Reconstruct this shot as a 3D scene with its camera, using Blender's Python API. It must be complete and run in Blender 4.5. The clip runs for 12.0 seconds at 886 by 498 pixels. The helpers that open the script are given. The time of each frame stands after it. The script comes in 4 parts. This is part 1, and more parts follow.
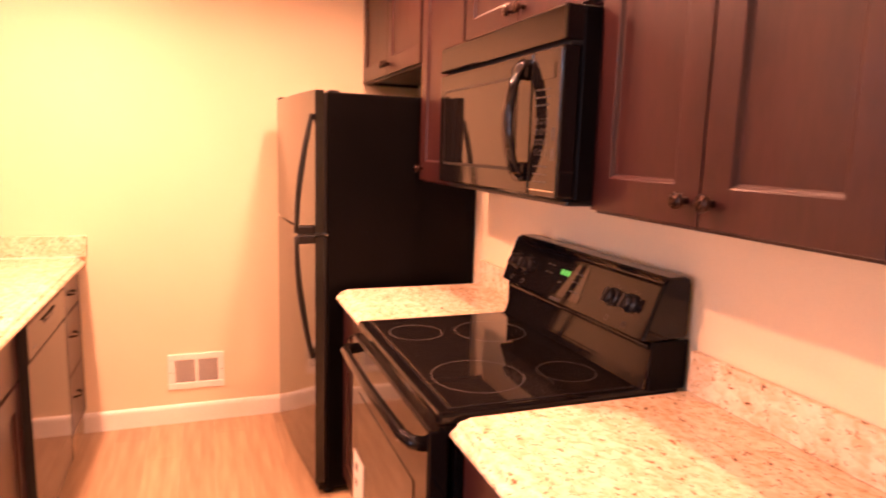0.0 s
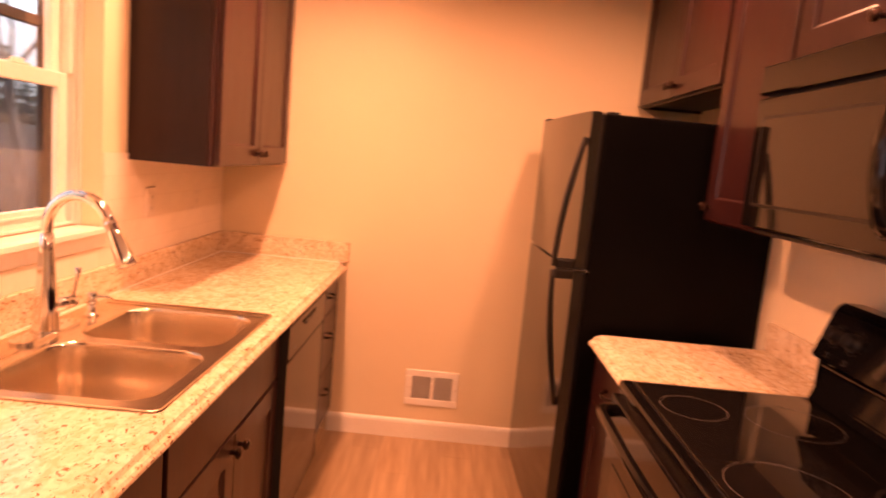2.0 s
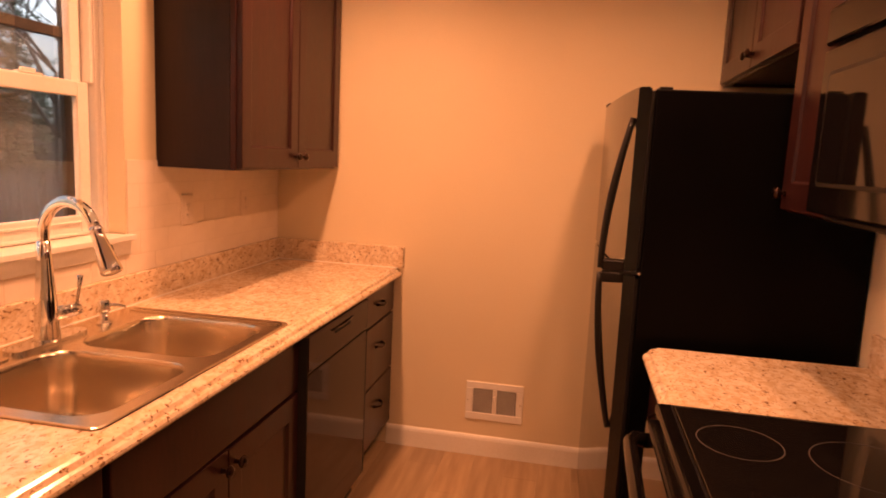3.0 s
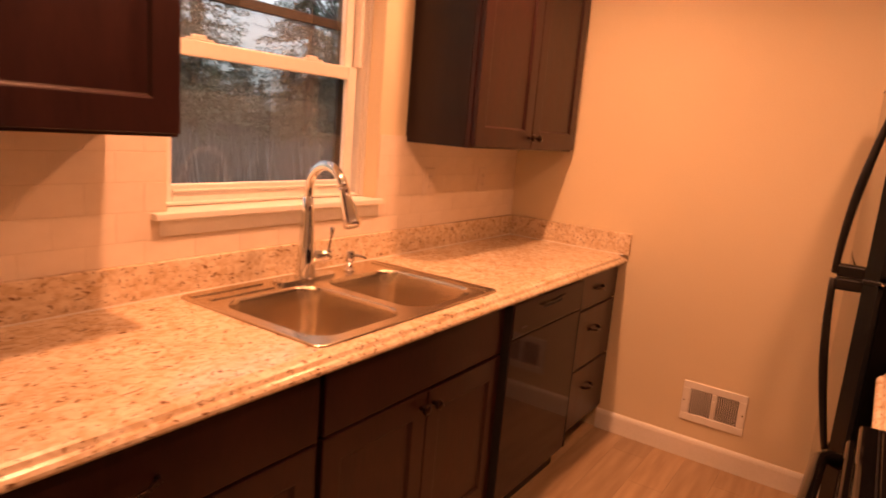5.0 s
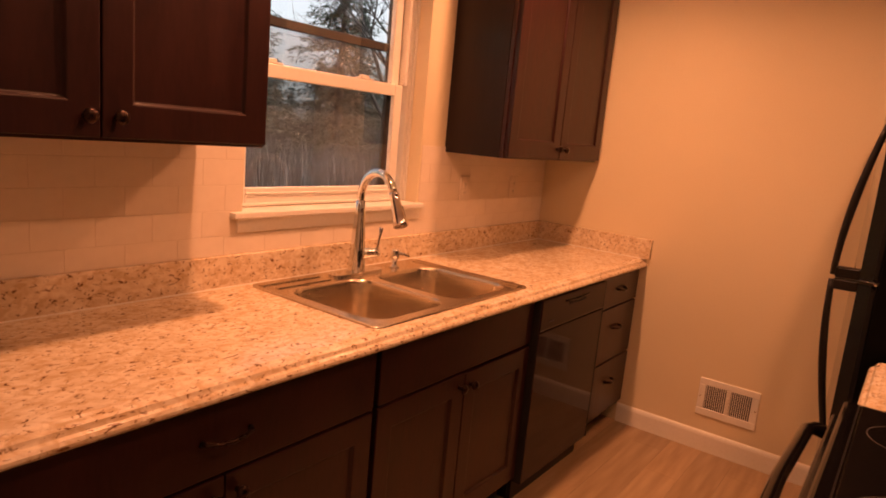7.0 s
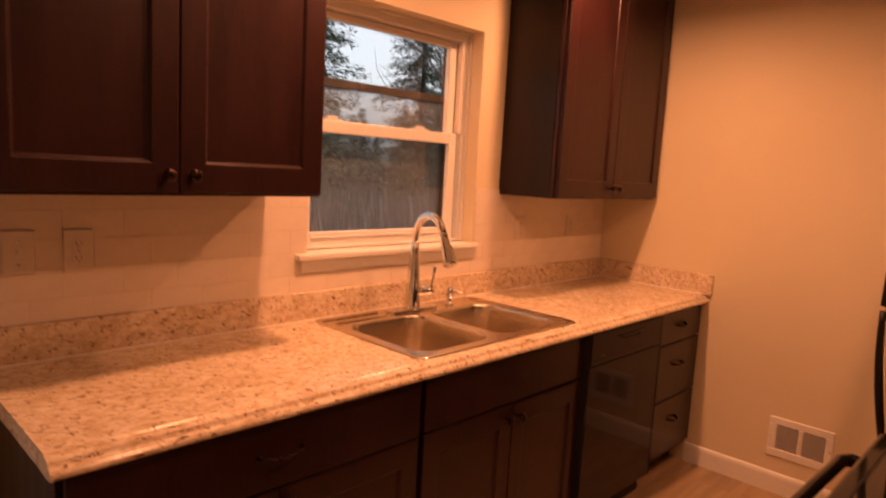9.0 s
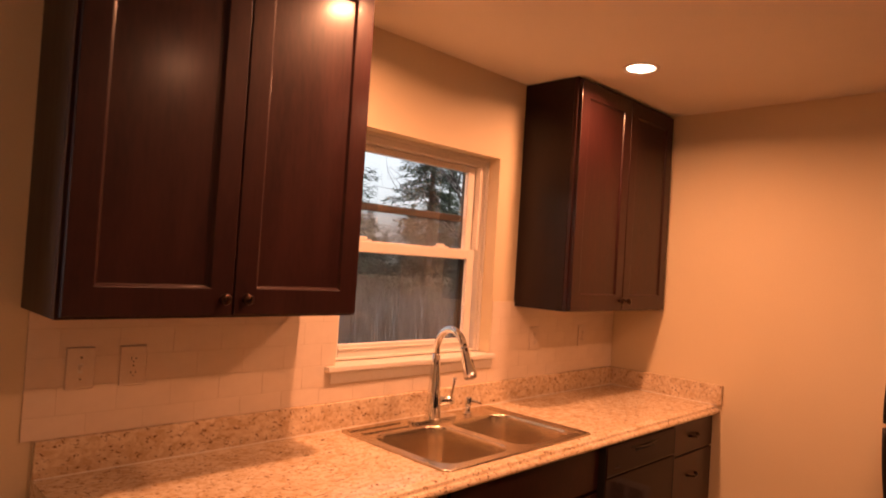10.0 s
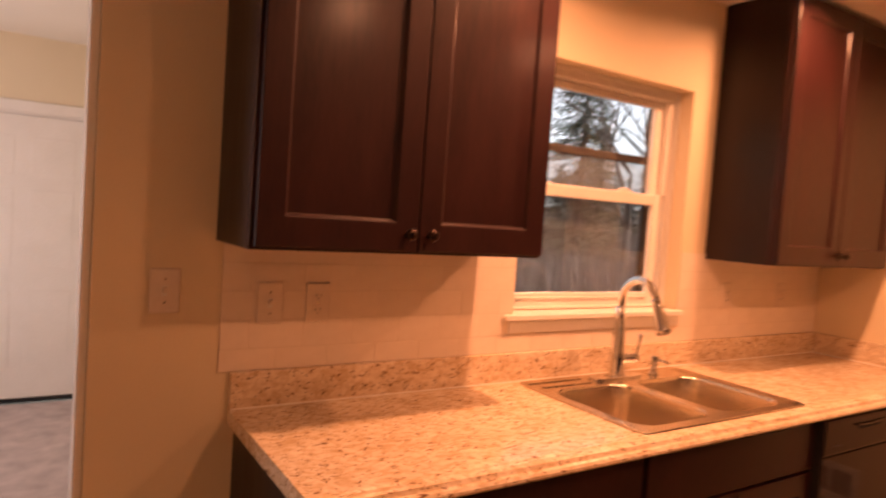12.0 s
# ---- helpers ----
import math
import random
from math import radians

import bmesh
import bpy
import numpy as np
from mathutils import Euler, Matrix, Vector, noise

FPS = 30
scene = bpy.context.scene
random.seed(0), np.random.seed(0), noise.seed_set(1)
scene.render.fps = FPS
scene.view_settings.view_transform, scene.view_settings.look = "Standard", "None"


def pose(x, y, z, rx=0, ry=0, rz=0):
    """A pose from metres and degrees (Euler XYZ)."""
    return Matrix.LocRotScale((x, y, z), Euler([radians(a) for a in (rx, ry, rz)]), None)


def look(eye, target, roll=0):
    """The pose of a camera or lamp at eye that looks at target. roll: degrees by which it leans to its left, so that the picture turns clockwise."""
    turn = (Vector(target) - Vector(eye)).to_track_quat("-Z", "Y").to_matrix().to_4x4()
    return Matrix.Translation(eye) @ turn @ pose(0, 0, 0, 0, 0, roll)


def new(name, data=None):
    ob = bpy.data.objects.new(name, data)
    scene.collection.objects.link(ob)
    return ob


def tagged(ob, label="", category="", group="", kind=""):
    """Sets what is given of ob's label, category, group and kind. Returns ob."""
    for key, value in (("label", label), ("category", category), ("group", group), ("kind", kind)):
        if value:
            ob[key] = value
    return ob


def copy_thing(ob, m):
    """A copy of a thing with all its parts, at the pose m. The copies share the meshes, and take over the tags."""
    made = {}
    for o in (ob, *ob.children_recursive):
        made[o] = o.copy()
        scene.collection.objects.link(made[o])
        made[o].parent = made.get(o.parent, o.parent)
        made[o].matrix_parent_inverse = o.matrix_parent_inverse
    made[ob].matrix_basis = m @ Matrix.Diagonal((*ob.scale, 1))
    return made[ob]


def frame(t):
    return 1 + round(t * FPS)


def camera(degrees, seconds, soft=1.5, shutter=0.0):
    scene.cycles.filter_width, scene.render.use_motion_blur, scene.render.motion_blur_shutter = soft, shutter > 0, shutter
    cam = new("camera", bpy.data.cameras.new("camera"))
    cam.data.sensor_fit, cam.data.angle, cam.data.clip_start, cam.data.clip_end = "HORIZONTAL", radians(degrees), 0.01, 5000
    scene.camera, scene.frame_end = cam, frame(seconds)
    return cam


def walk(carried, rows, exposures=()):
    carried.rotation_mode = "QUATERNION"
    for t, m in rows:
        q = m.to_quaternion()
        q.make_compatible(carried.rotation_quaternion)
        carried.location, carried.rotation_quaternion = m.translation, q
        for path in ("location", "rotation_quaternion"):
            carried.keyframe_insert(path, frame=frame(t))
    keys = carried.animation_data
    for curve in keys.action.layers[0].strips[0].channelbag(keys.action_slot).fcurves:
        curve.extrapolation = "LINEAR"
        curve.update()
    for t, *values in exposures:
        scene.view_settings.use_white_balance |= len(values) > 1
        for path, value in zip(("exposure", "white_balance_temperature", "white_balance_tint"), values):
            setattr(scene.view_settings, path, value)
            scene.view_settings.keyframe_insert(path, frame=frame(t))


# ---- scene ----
cam = camera(69.0, 12.0, soft=1.8, shutter=0.5)
PATH = [
    (0, (1.21, 0.031, 1.457), (1.894, 1.885, 1.15), 1.7),
    (0.5, (1.124, 0.051, 1.461), (1.691, 1.938, 1.118), 2.2),
    (1, (1.035, 0.083, 1.464), (1.716, 1.935, 1.138), 3.2),
    (1.5, (1.028, 0.161, 1.471), (1.566, 2.059, 1.144), 2.0),
    (2, (1.152, 0.291, 1.458), (1.138, 2.271, 1.18), 5.3),
    (2.5, (1.309, 0.429, 1.451), (1.078, 2.396, 1.17), 3.8),
    (4.5, (1.624, 0.625, 1.375), (0.656, 2.338, 1.015), 5.0),
    (5, (1.619, 0.491, 1.428), (0.52, 2.119, 1.053), 4.8),
    (5.5, (1.636, 0.364, 1.441), (0.5, 1.968, 1.07), 5.4),
    (6, (1.655, 0.309, 1.446), (0.517, 1.913, 1.084), 4.6),
    (6.5, (1.675, 0.261, 1.441), (0.523, 1.856, 1.083), 5.0),
    (8.5, (1.898, 0.255, 1.439), (0.656, 1.786, 1.103), 4.4),
    (9, (1.911, 0.233, 1.462), (0.531, 1.659, 1.21), 3.2),
    (9.5, (1.93, 0.169, 1.507), (0.531, 1.595, 1.416), 3.3),
    (10, (1.98, 0.072, 1.541), (0.564, 1.484, 1.584), 3.6),
    (10.5, (2.004, 0.014, 1.556), (0.579, 1.414, 1.645), 4.2),
    (11, (1.996, 0.002, 1.557), (0.531, 1.36, 1.656), 4.9),
    (11.5, (1.94, 0.008, 1.499), (0.398, 1.281, 1.532), 3.3),
    (12, (1.765, 0.089, 1.459), (0.077, 1.158, 1.357), 4.0),
]
EXPOSURES = [(0.0, 2.93, 5520, 24), (0.5, 2.40, 6220, 26), (1.0, 2.12, 6420, 26), (1.5, 2.11, 6380, 14), (2.0, 1.95, 6480, 26), (2.5, 1.23, 6450, 14), (4.5, 1.25, 6380, 12), (5.5, 1.10, 6400, 13), (6.5, 0.89, 6430, 13), (9.0, 0.84, 6450, 14), (10.5, 1.1, 6420, 14), (12.0, 1.3, 6450, 16)]
walk(cam, [(t, look(eye, target, roll)) for t, eye, target, roll in PATH], EXPOSURES)


# ---- world, sun, lamps ----
world = bpy.data.worlds.new("world")
scene.world = world
world.use_nodes = True
wn = world.node_tree
sky = wn.nodes.new("ShaderNodeTexSky")
sky.sky_type = "NISHITA"
sky.sun_disc = False
sky.sun_elevation = radians(48)
sky.sun_rotation = radians(60)
sky.air_density, sky.dust_density = 1.0, 3.0
overcast = wn.nodes.new("ShaderNodeHueSaturation")
overcast.inputs["Saturation"].default_value = 0.25
wn.links.new(sky.outputs["Color"], overcast.inputs["Color"])
wn.links.new(overcast.outputs["Color"], wn.nodes["Background"].inputs["Color"])
wn.nodes["Background"].inputs["Strength"].default_value = 0.15

sun = new("sun", bpy.data.lights.new("sun", "SUN"))
sun.data.energy, sun.data.angle, sun.data.color = 1.0, radians(20), (1.0, 0.95, 0.88)
sun.matrix_world = look((0, 0, 30), (-20, -12, 4.1))

LAMP_COLOUR = (1.0, 0.376, 0.163)
# last entry is an added fill lamp, out of view behind the camera
DOWNLIGHTS_AND_FILL = [(0.575, 1.395, 9.9), (0.580, 2.612, 9.6), (1.820, 1.330, 5.2), (1.770, 2.480, 5.2), (1.20, -1.05, 0.9)]
CEIL = 2.44
for lx, ly, watts in DOWNLIGHTS_AND_FILL:
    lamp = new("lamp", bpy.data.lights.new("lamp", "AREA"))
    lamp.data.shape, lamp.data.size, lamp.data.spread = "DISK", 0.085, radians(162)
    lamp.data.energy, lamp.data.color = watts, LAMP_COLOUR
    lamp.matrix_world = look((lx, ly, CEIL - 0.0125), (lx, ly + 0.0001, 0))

# daylight of the next room: area lamp added at an assumed, unseen window
day = new("lamp", bpy.data.lights.new("lamp", "AREA"))
day.data.shape, day.data.size, day.data.size_y = "RECTANGLE", 1.5, 1.2
day.data.energy, day.data.color = 11.5, (1.0, 0.80, 0.79)
day.matrix_world = look((-2.0, -1.62, 1.5), (-2.0, 0.5, 1.1))


# ---- materials ----
def tree_of(m):
    m.use_nodes = True
    return m.node_tree, m.node_tree.nodes["Principled BSDF"]


def link(nt, a, b):
    nt.links.new(a, b)


def mat(name, dark, light, scale=8.0, rough=0.5, metal=0.0, bump=0.0, stretch=(1, 1, 1), fine=60.0, coat=0.0, coat_rough=0.27, rough_vary=0.08, spec=0.5, per_object=0.0):
    """A two-scale noise surface between two base colours, with relief and uneven gloss."""
    m = bpy.data.materials.new(name)
    nt, bsdf = tree_of(m)
    co = nt.nodes.new("ShaderNodeTexCoord")
    mp = nt.nodes.new("ShaderNodeMapping")
    mp.inputs["Scale"].default_value = stretch
    link(nt, co.outputs["Object"], mp.inputs["Vector"])
    big = nt.nodes.new("ShaderNodeTexNoise")
    big.inputs["Scale"].default_value, big.inputs["Detail"].default_value = scale, 4.0
    small = nt.nodes.new("ShaderNodeTexNoise")
    small.inputs["Scale"].default_value, small.inputs["Detail"].default_value = fine, 3.0
    for n in (big, small):
        link(nt, mp.outputs["Vector"], n.inputs["Vector"])
    mix = nt.nodes.new("ShaderNodeMath")
    mix.operation = "MULTIPLY_ADD"
    mix.inputs[1].default_value = 0.45
    link(nt, small.outputs["Fac"], mix.inputs[0])
    half = nt.nodes.new("ShaderNodeMath")
    half.operation = "MULTIPLY"
    half.inputs[1].default_value = 0.55
    link(nt, big.outputs["Fac"], half.inputs[0])
    link(nt, half.outputs[0], mix.inputs[2])
    ramp = nt.nodes.new("ShaderNodeValToRGB")
    ramp.color_ramp.elements[0].position, ramp.color_ramp.elements[1].position = 0.36, 0.64
    ramp.color_ramp.elements[0].color, ramp.color_ramp.elements[1].color = (*dark, 1), (*light, 1)
    link(nt, mix.outputs[0], ramp.inputs["Fac"])
    colour = ramp.outputs["Color"]
    if per_object:
        info = nt.nodes.new("ShaderNodeObjectInfo")
        hsv = nt.nodes.new("ShaderNodeHueSaturation")
        ra = nt.nodes.new("ShaderNodeMapRange")
        ra.inputs["To Min"].default_value, ra.inputs["To Max"].default_value = 1 - per_object, 1 + per_object
        link(nt, info.outputs["Random"], ra.inputs["Value"])
        link(nt, ra.outputs["Result"], hsv.inputs["Value"])
        link(nt, colour, hsv.inputs["Color"])
        colour = hsv.outputs["Color"]
    link(nt, colour, bsdf.inputs["Base Color"])
    rr = nt.nodes.new("ShaderNodeMapRange")
    rr.inputs["To Min"].default_value, rr.inputs["To Max"].default_value = max(0.0, rough - rough_vary), min(1.0, rough + rough_vary)
    link(nt, big.outputs["Fac"], rr.inputs["Value"])
    link(nt, rr.outputs["Result"], bsdf.inputs["Roughness"])
    bsdf.inputs["Metallic"].default_value = metal
    bsdf.inputs["Specular IOR Level"].default_value = spec
    bsdf.inputs["Coat Weight"].default_value = coat
    bsdf.inputs["Coat Roughness"].default_value = coat_rough
    if bump:
        bp = nt.nodes.new("ShaderNodeBump")
        bp.inputs["Strength"].default_value, bp.inputs["Distance"].default_value = bump, 0.002
        link(nt, mix.outputs[0], bp.inputs["Height"])
        link(nt, bp.outputs["Normal"], bsdf.inputs["Normal"])
    return m


def stone_laminate():
    """Cream laminate with brown and grey flecks, some drawn out along the run."""
    m = bpy.data.materials.new("stone_laminate")
    nt, bsdf = tree_of(m)
    co = nt.nodes.new("ShaderNodeTexCoord")
    ramps = []
    for scale, stretch, lo, hi, c0, c1, detail in (
        (9.0, (1, 0.7, 1), 0.34, 0.68, (0.735, 0.62, 0.45), (0.85, 0.75, 0.585), 4.0),
        (48.0, (1.0, 0.7, 1), 0.36, 0.62, (0.79, 0.69, 0.56), (1, 1, 1), 3.0),
        (112.0, (1.0, 0.6, 1.0), 0.318, 0.378, (0.33, 0.22, 0.145), (1, 1, 1), 2.0),
        (62.0, (0.9, 0.55, 0.9), 0.285, 0.350, (0.30, 0.195, 0.13), (1, 1, 1), 2.0),
    ):
        mp = nt.nodes.new("ShaderNodeMapping")
        mp.inputs["Scale"].default_value = stretch
        mp.inputs["Rotation"].default_value = (0, 0, 0.35)
        link(nt, co.outputs["Object"], mp.inputs["Vector"])
        ns = nt.nodes.new("ShaderNodeTexNoise")
        ns.inputs["Scale"].default_value, ns.inputs["Detail"].default_value, ns.inputs["Distortion"].default_value = scale, detail, 0.9
        link(nt, mp.outputs["Vector"], ns.inputs["Vector"])
        rp = nt.nodes.new("ShaderNodeValToRGB")
        rp.color_ramp.elements[0].position, rp.color_ramp.elements[1].position = lo, hi
        rp.color_ramp.elements[0].color, rp.color_ramp.elements[1].color = (*c0, 1), (*c1, 1)
        link(nt, ns.outputs["Fac"], rp.inputs["Fac"])
        ramps.append(rp)
    out = ramps[0].outputs["Color"]
    for rp in ramps[1:]:
        mx = nt.nodes.new("ShaderNodeMix")
        mx.data_type, mx.blend_type = "RGBA", "MULTIPLY"
        mx.inputs["Factor"].default_value = 1.0
        link(nt, out, mx.inputs["A"])
        link(nt, rp.outputs["Color"], mx.inputs["B"])
        out = mx.outputs["Result"]
    link(nt, out, bsdf.inputs["Base Color"])
    bsdf.inputs["Roughness"].default_value = 0.16
    bp = nt.nodes.new("ShaderNodeBump")
    bp.inputs["Strength"].default_value, bp.inputs["Distance"].default_value = 0.06, 0.001
    nz = nt.nodes.new("ShaderNodeTexNoise")
    nz.inputs["Scale"].default_value = 260.0
    link(nt, co.outputs["Object"], nz.inputs["Vector"])
    link(nt, nz.outputs["Fac"], bp.inputs["Height"])
    link(nt, bp.outputs["Normal"], bsdf.inputs["Normal"])
    return m


def glass_pane():
    m = bpy.data.materials.new("pane_glass")
    nt, bsdf = tree_of(m)
    bsdf.inputs["Base Color"].default_value = (0.96, 0.98, 0.97, 1)
    bsdf.inputs["Transmission Weight"].default_value = 1.0
    bsdf.inputs["Roughness"].default_value = 0.0
    bsdf.inputs["IOR"].default_value = 1.45
    return m


def screen_mesh():
    """Fine grey insect screen: mostly open, the wires catch light."""
    m = bpy.data.materials.new("insect_mesh")
    nt, bsdf = tree_of(m)
    # bluish tint put into the colour to offset the warm lamplight
    bsdf.inputs["Base Color"].default_value = (0.13, 0.17, 0.22, 1)
    bsdf.inputs["Roughness"].default_value = 0.6
    bsdf.inputs["Alpha"].default_value = 0.26
    return m


def glow(name, colour, strength):
    m = bpy.data.materials.new(name)
    nt, bsdf = tree_of(m)
    bsdf.inputs["Base Color"].default_value = (*colour, 1)
    bsdf.inputs["Emission Color"].default_value = (*colour, 1)
    bsdf.inputs["Emission Strength"].default_value = strength
    return m


WALL = mat("wall_paint", (0.75, 0.645, 0.445), (0.795, 0.685, 0.48), 1.6, 0.62, bump=0.10, fine=180.0)
CEILING = mat("ceiling_paint", (0.85, 0.81, 0.72), (0.88, 0.84, 0.755), 2.0, 0.85, bump=0.10, fine=140.0)
TRIM = mat("trim_paint", (0.80, 0.77, 0.70), (0.86, 0.83, 0.77), 5.0, 0.35, bump=0.05, fine=90.0)
VINYL = mat("window_vinyl", (0.78, 0.75, 0.69), (0.83, 0.80, 0.74), 5.0, 0.32, fine=80.0)
TILE = mat("glazed_tile", (0.79, 0.695, 0.575), (0.83, 0.735, 0.615), 9.0, 0.30, fine=40.0, per_object=0.012)
GROUT = mat("grout", (0.72, 0.62, 0.49), (0.76, 0.66, 0.53), 20.0, 0.6, bump=0.1, fine=160.0)
WOOD = mat("stained_maple", (0.0180, 0.0050, 0.0052), (0.0345, 0.0096, 0.0086), 3.0, 0.44, bump=0.05, stretch=(4, 4, 0.8), fine=22.0, coat=0.42, coat_rough=0.21, spec=0.22)
WOOD_SIDE = mat("stained_side", (0.013, 0.0062, 0.0058), (0.020, 0.0092, 0.0085), 4.0, 0.40, bump=0.06, stretch=(6, 6, 0.7), fine=24.0, spec=0.3)
LAMINATE = stone_laminate()
BRONZE = mat("oiled_bronze", (0.022, 0.012, 0.009), (0.055, 0.028, 0.020), 40.0, 0.28, 0.8, fine=140.0)
# warm reflections of counter and walls are mixed into the steel's colour
STEEL = mat("brushed_steel", (0.69, 0.60, 0.47), (0.76, 0.67, 0.53), 5.0, 0.25, 1.0, fine=120.0, rough_vary=0.04)
CHROME = mat("chrome", (0.78, 0.77, 0.76), (0.84, 0.83, 0.82), 10.0, 0.06, 1.0, rough_vary=0.03)
BLACK = mat("black_enamel", (0.0046, 0.0038, 0.0038), (0.0070, 0.0058, 0.0056), 6.0, 0.07, bump=0.01, fine=60.0, rough_vary=0.03, spec=0.38)
DISH_BLACK = mat("dishwasher_enamel", (0.0125, 0.0046, 0.0072), (0.0165, 0.0066, 0.0098), 6.0, 0.07, bump=0.01, fine=60.0, rough_vary=0.03, spec=0.20)
BLACK_SATIN = mat("black_textured", (0.0024, 0.0022, 0.0025), (0.0042, 0.0038, 0.0042), 5.0, 0.42, bump=0.25, fine=420.0, rough_vary=0.05, spec=0.06)
BLACK_GLASS = mat("black_glass", (0.006, 0.005, 0.005), (0.010, 0.008, 0.007), 4.0, 0.035, fine=30.0, rough_vary=0.02, spec=0.42)
RANGE_BLACK = mat("range_enamel", (0.0040, 0.0033, 0.0033), (0.0062, 0.0052, 0.0050), 6.0, 0.08, bump=0.01, fine=60.0, rough_vary=0.03, spec=0.24)
DOOR_BLACK = mat("polished_black_enamel", (0.0046, 0.0038, 0.0038), (0.0070, 0.0058, 0.0056), 6.0, 0.10, bump=0.01, fine=60.0, rough_vary=0.03, spec=0.45, coat=0.30, coat_rough=0.10)
BLACK_PLASTIC = mat("black_plastic", (0.010, 0.009, 0.0085), (0.016, 0.014, 0.013), 12.0, 0.34, bump=0.05, fine=140.0, spec=0.3)
RUBBER = mat("dark_rubber", (0.010, 0.010, 0.010), (0.018, 0.017, 0.016), 15.0, 0.75, fine=100.0)
RING = mat("printed_ring", (0.085, 0.075, 0.066), (0.125, 0.11, 0.096), 30.0, 0.4, fine=120.0)
PRINT = mat("grey_print", (0.032, 0.029, 0.026), (0.048, 0.044, 0.040), 30.0, 0.5, fine=120.0)
PAPER = mat("paper", (0.74, 0.72, 0.68), (0.80, 0.78, 0.74), 12.0, 0.7, fine=90.0)
PLATE = mat("ivory_plate", (0.77, 0.68, 0.57), (0.82, 0.73, 0.62), 12.0, 0.35, fine=90.0)
SLOT = mat("slot_dark", (0.07, 0.06, 0.05), (0.10, 0.085, 0.07), 20.0, 0.7)
DUCT_SHADE = mat("duct_shade", (0.008, 0.006, 0.005), (0.014, 0.011, 0.009), 20.0, 0.8)
PLANK = mat("oak_vinyl", (0.33, 0.225, 0.125), (0.51, 0.372, 0.225), 1.9, 0.36, bump=0.06, stretch=(3.6, 0.36, 1), fine=8.0, per_object=0.15)
CARPET = mat("carpet_pile", (0.36, 0.30, 0.275), (0.56, 0.475, 0.44), 9.0, 0.95, bump=1.0, fine=240.0)
STORM = mat("storm_frame", (0.024, 0.020, 0.019), (0.040, 0.033, 0.030), 8.0, 0.45, fine=60.0)
GLASS = glass_pane()
SCREEN = screen_mesh()
BULB = glow("bulb_glow", (1.0, 0.80, 0.58), 7.0)
DIGITS = glow("clock_digits", (0.06, 0.32, 0.04), 0.22)
BARK = mat("bark", (0.055, 0.045, 0.040), (0.11, 0.092, 0.08), 6.0, 0.9, bump=0.5, stretch=(4, 4, 0.6), fine=30.0)
NEEDLE = mat("needles", (0.022, 0.036, 0.020), (0.055, 0.075, 0.040), 3.0, 0.8, fine=20.0)
STEM = mat("dry_stems", (0.055, 0.056, 0.055), (0.125, 0.124, 0.120), 3.0, 0.9, fine=30.0)
GRASS = mat("winter_grass", (0.038, 0.037, 0.026), (0.078, 0.072, 0.052), 0.7, 0.95, bump=0.6, fine=9.0)
SIDING = mat("pale_siding", (0.62, 0.63, 0.63), (0.70, 0.71, 0.71), 2.0, 0.6, fine=30.0)
SHINGLE = mat("roof_shingle", (0.07, 0.066, 0.064), (0.11, 0.10, 0.10), 3.0, 0.9, fine=20.0)


# ---- mesh helpers ----
def part(name, bm, material, parent=None, label="", smooth=False):
    me = bpy.data.meshes.new(name)
    bmesh.ops.recalc_face_normals(bm, faces=bm.faces[:])
    bm.to_mesh(me)
    bm.free()
    me.materials.append(material)
    if smooth:
        me.polygons.foreach_set("use_smooth", [True] * len(me.polygons))
    ob = new(name, me)
    if parent:
        ob.parent = parent
    if label:
        ob["label"] = label
    return ob


def thing(name, m, label, category, group="", kind=""):
    ob = new(name)
    ob.matrix_world = m
    ob.empty_display_size = 0.05
    return tagged(ob, label, category, group, kind)


def box(bm, a, b, bevel=0.0, seg=1):
    """Adds a box from corner a to corner b, with its edges rounded."""
    lo = [min(p, q) for p, q in zip(a, b)]
    hi = [max(p, q) for p, q in zip(a, b)]
    made = bmesh.ops.create_cube(bm, size=1.0)["verts"]
    for v in made:
        v.co = Vector([lo[i] + (v.co[i] + 0.5) * (hi[i] - lo[i]) for i in range(3)])
    if bevel:
        edges = list({e for v in made for e in v.link_edges})
        bmesh.ops.bevel(bm, geom=edges, offset=bevel, segments=seg, affect="EDGES", profile=0.5)
    return bm


def boxes(*items, bevel=0.0, seg=1):
    bm = bmesh.new()
    for a, b in items:
        box(bm, a, b, bevel, seg)
    return bm


def lathe(bm, profile, m=None, seg=16, cap=True):
    """Turns (radius, height) pairs round z; m places the result."""
    m = m or Matrix()
    rings = []
    for r, z in profile:
        rings.append([bm.verts.new(m @ Vector((r * math.cos(2 * math.pi * i / seg), r * math.sin(2 * math.pi * i / seg), z))) for i in range(seg)])
    for p, q in zip(rings, rings[1:]):
        for i in range(seg):
            bm.faces.new((p[i], p[(i + 1) % seg], q[(i + 1) % seg], q[i]))
    if cap:
        bm.faces.new(rings[0][::-1])
        bm.faces.new(rings[-1])
    return bm


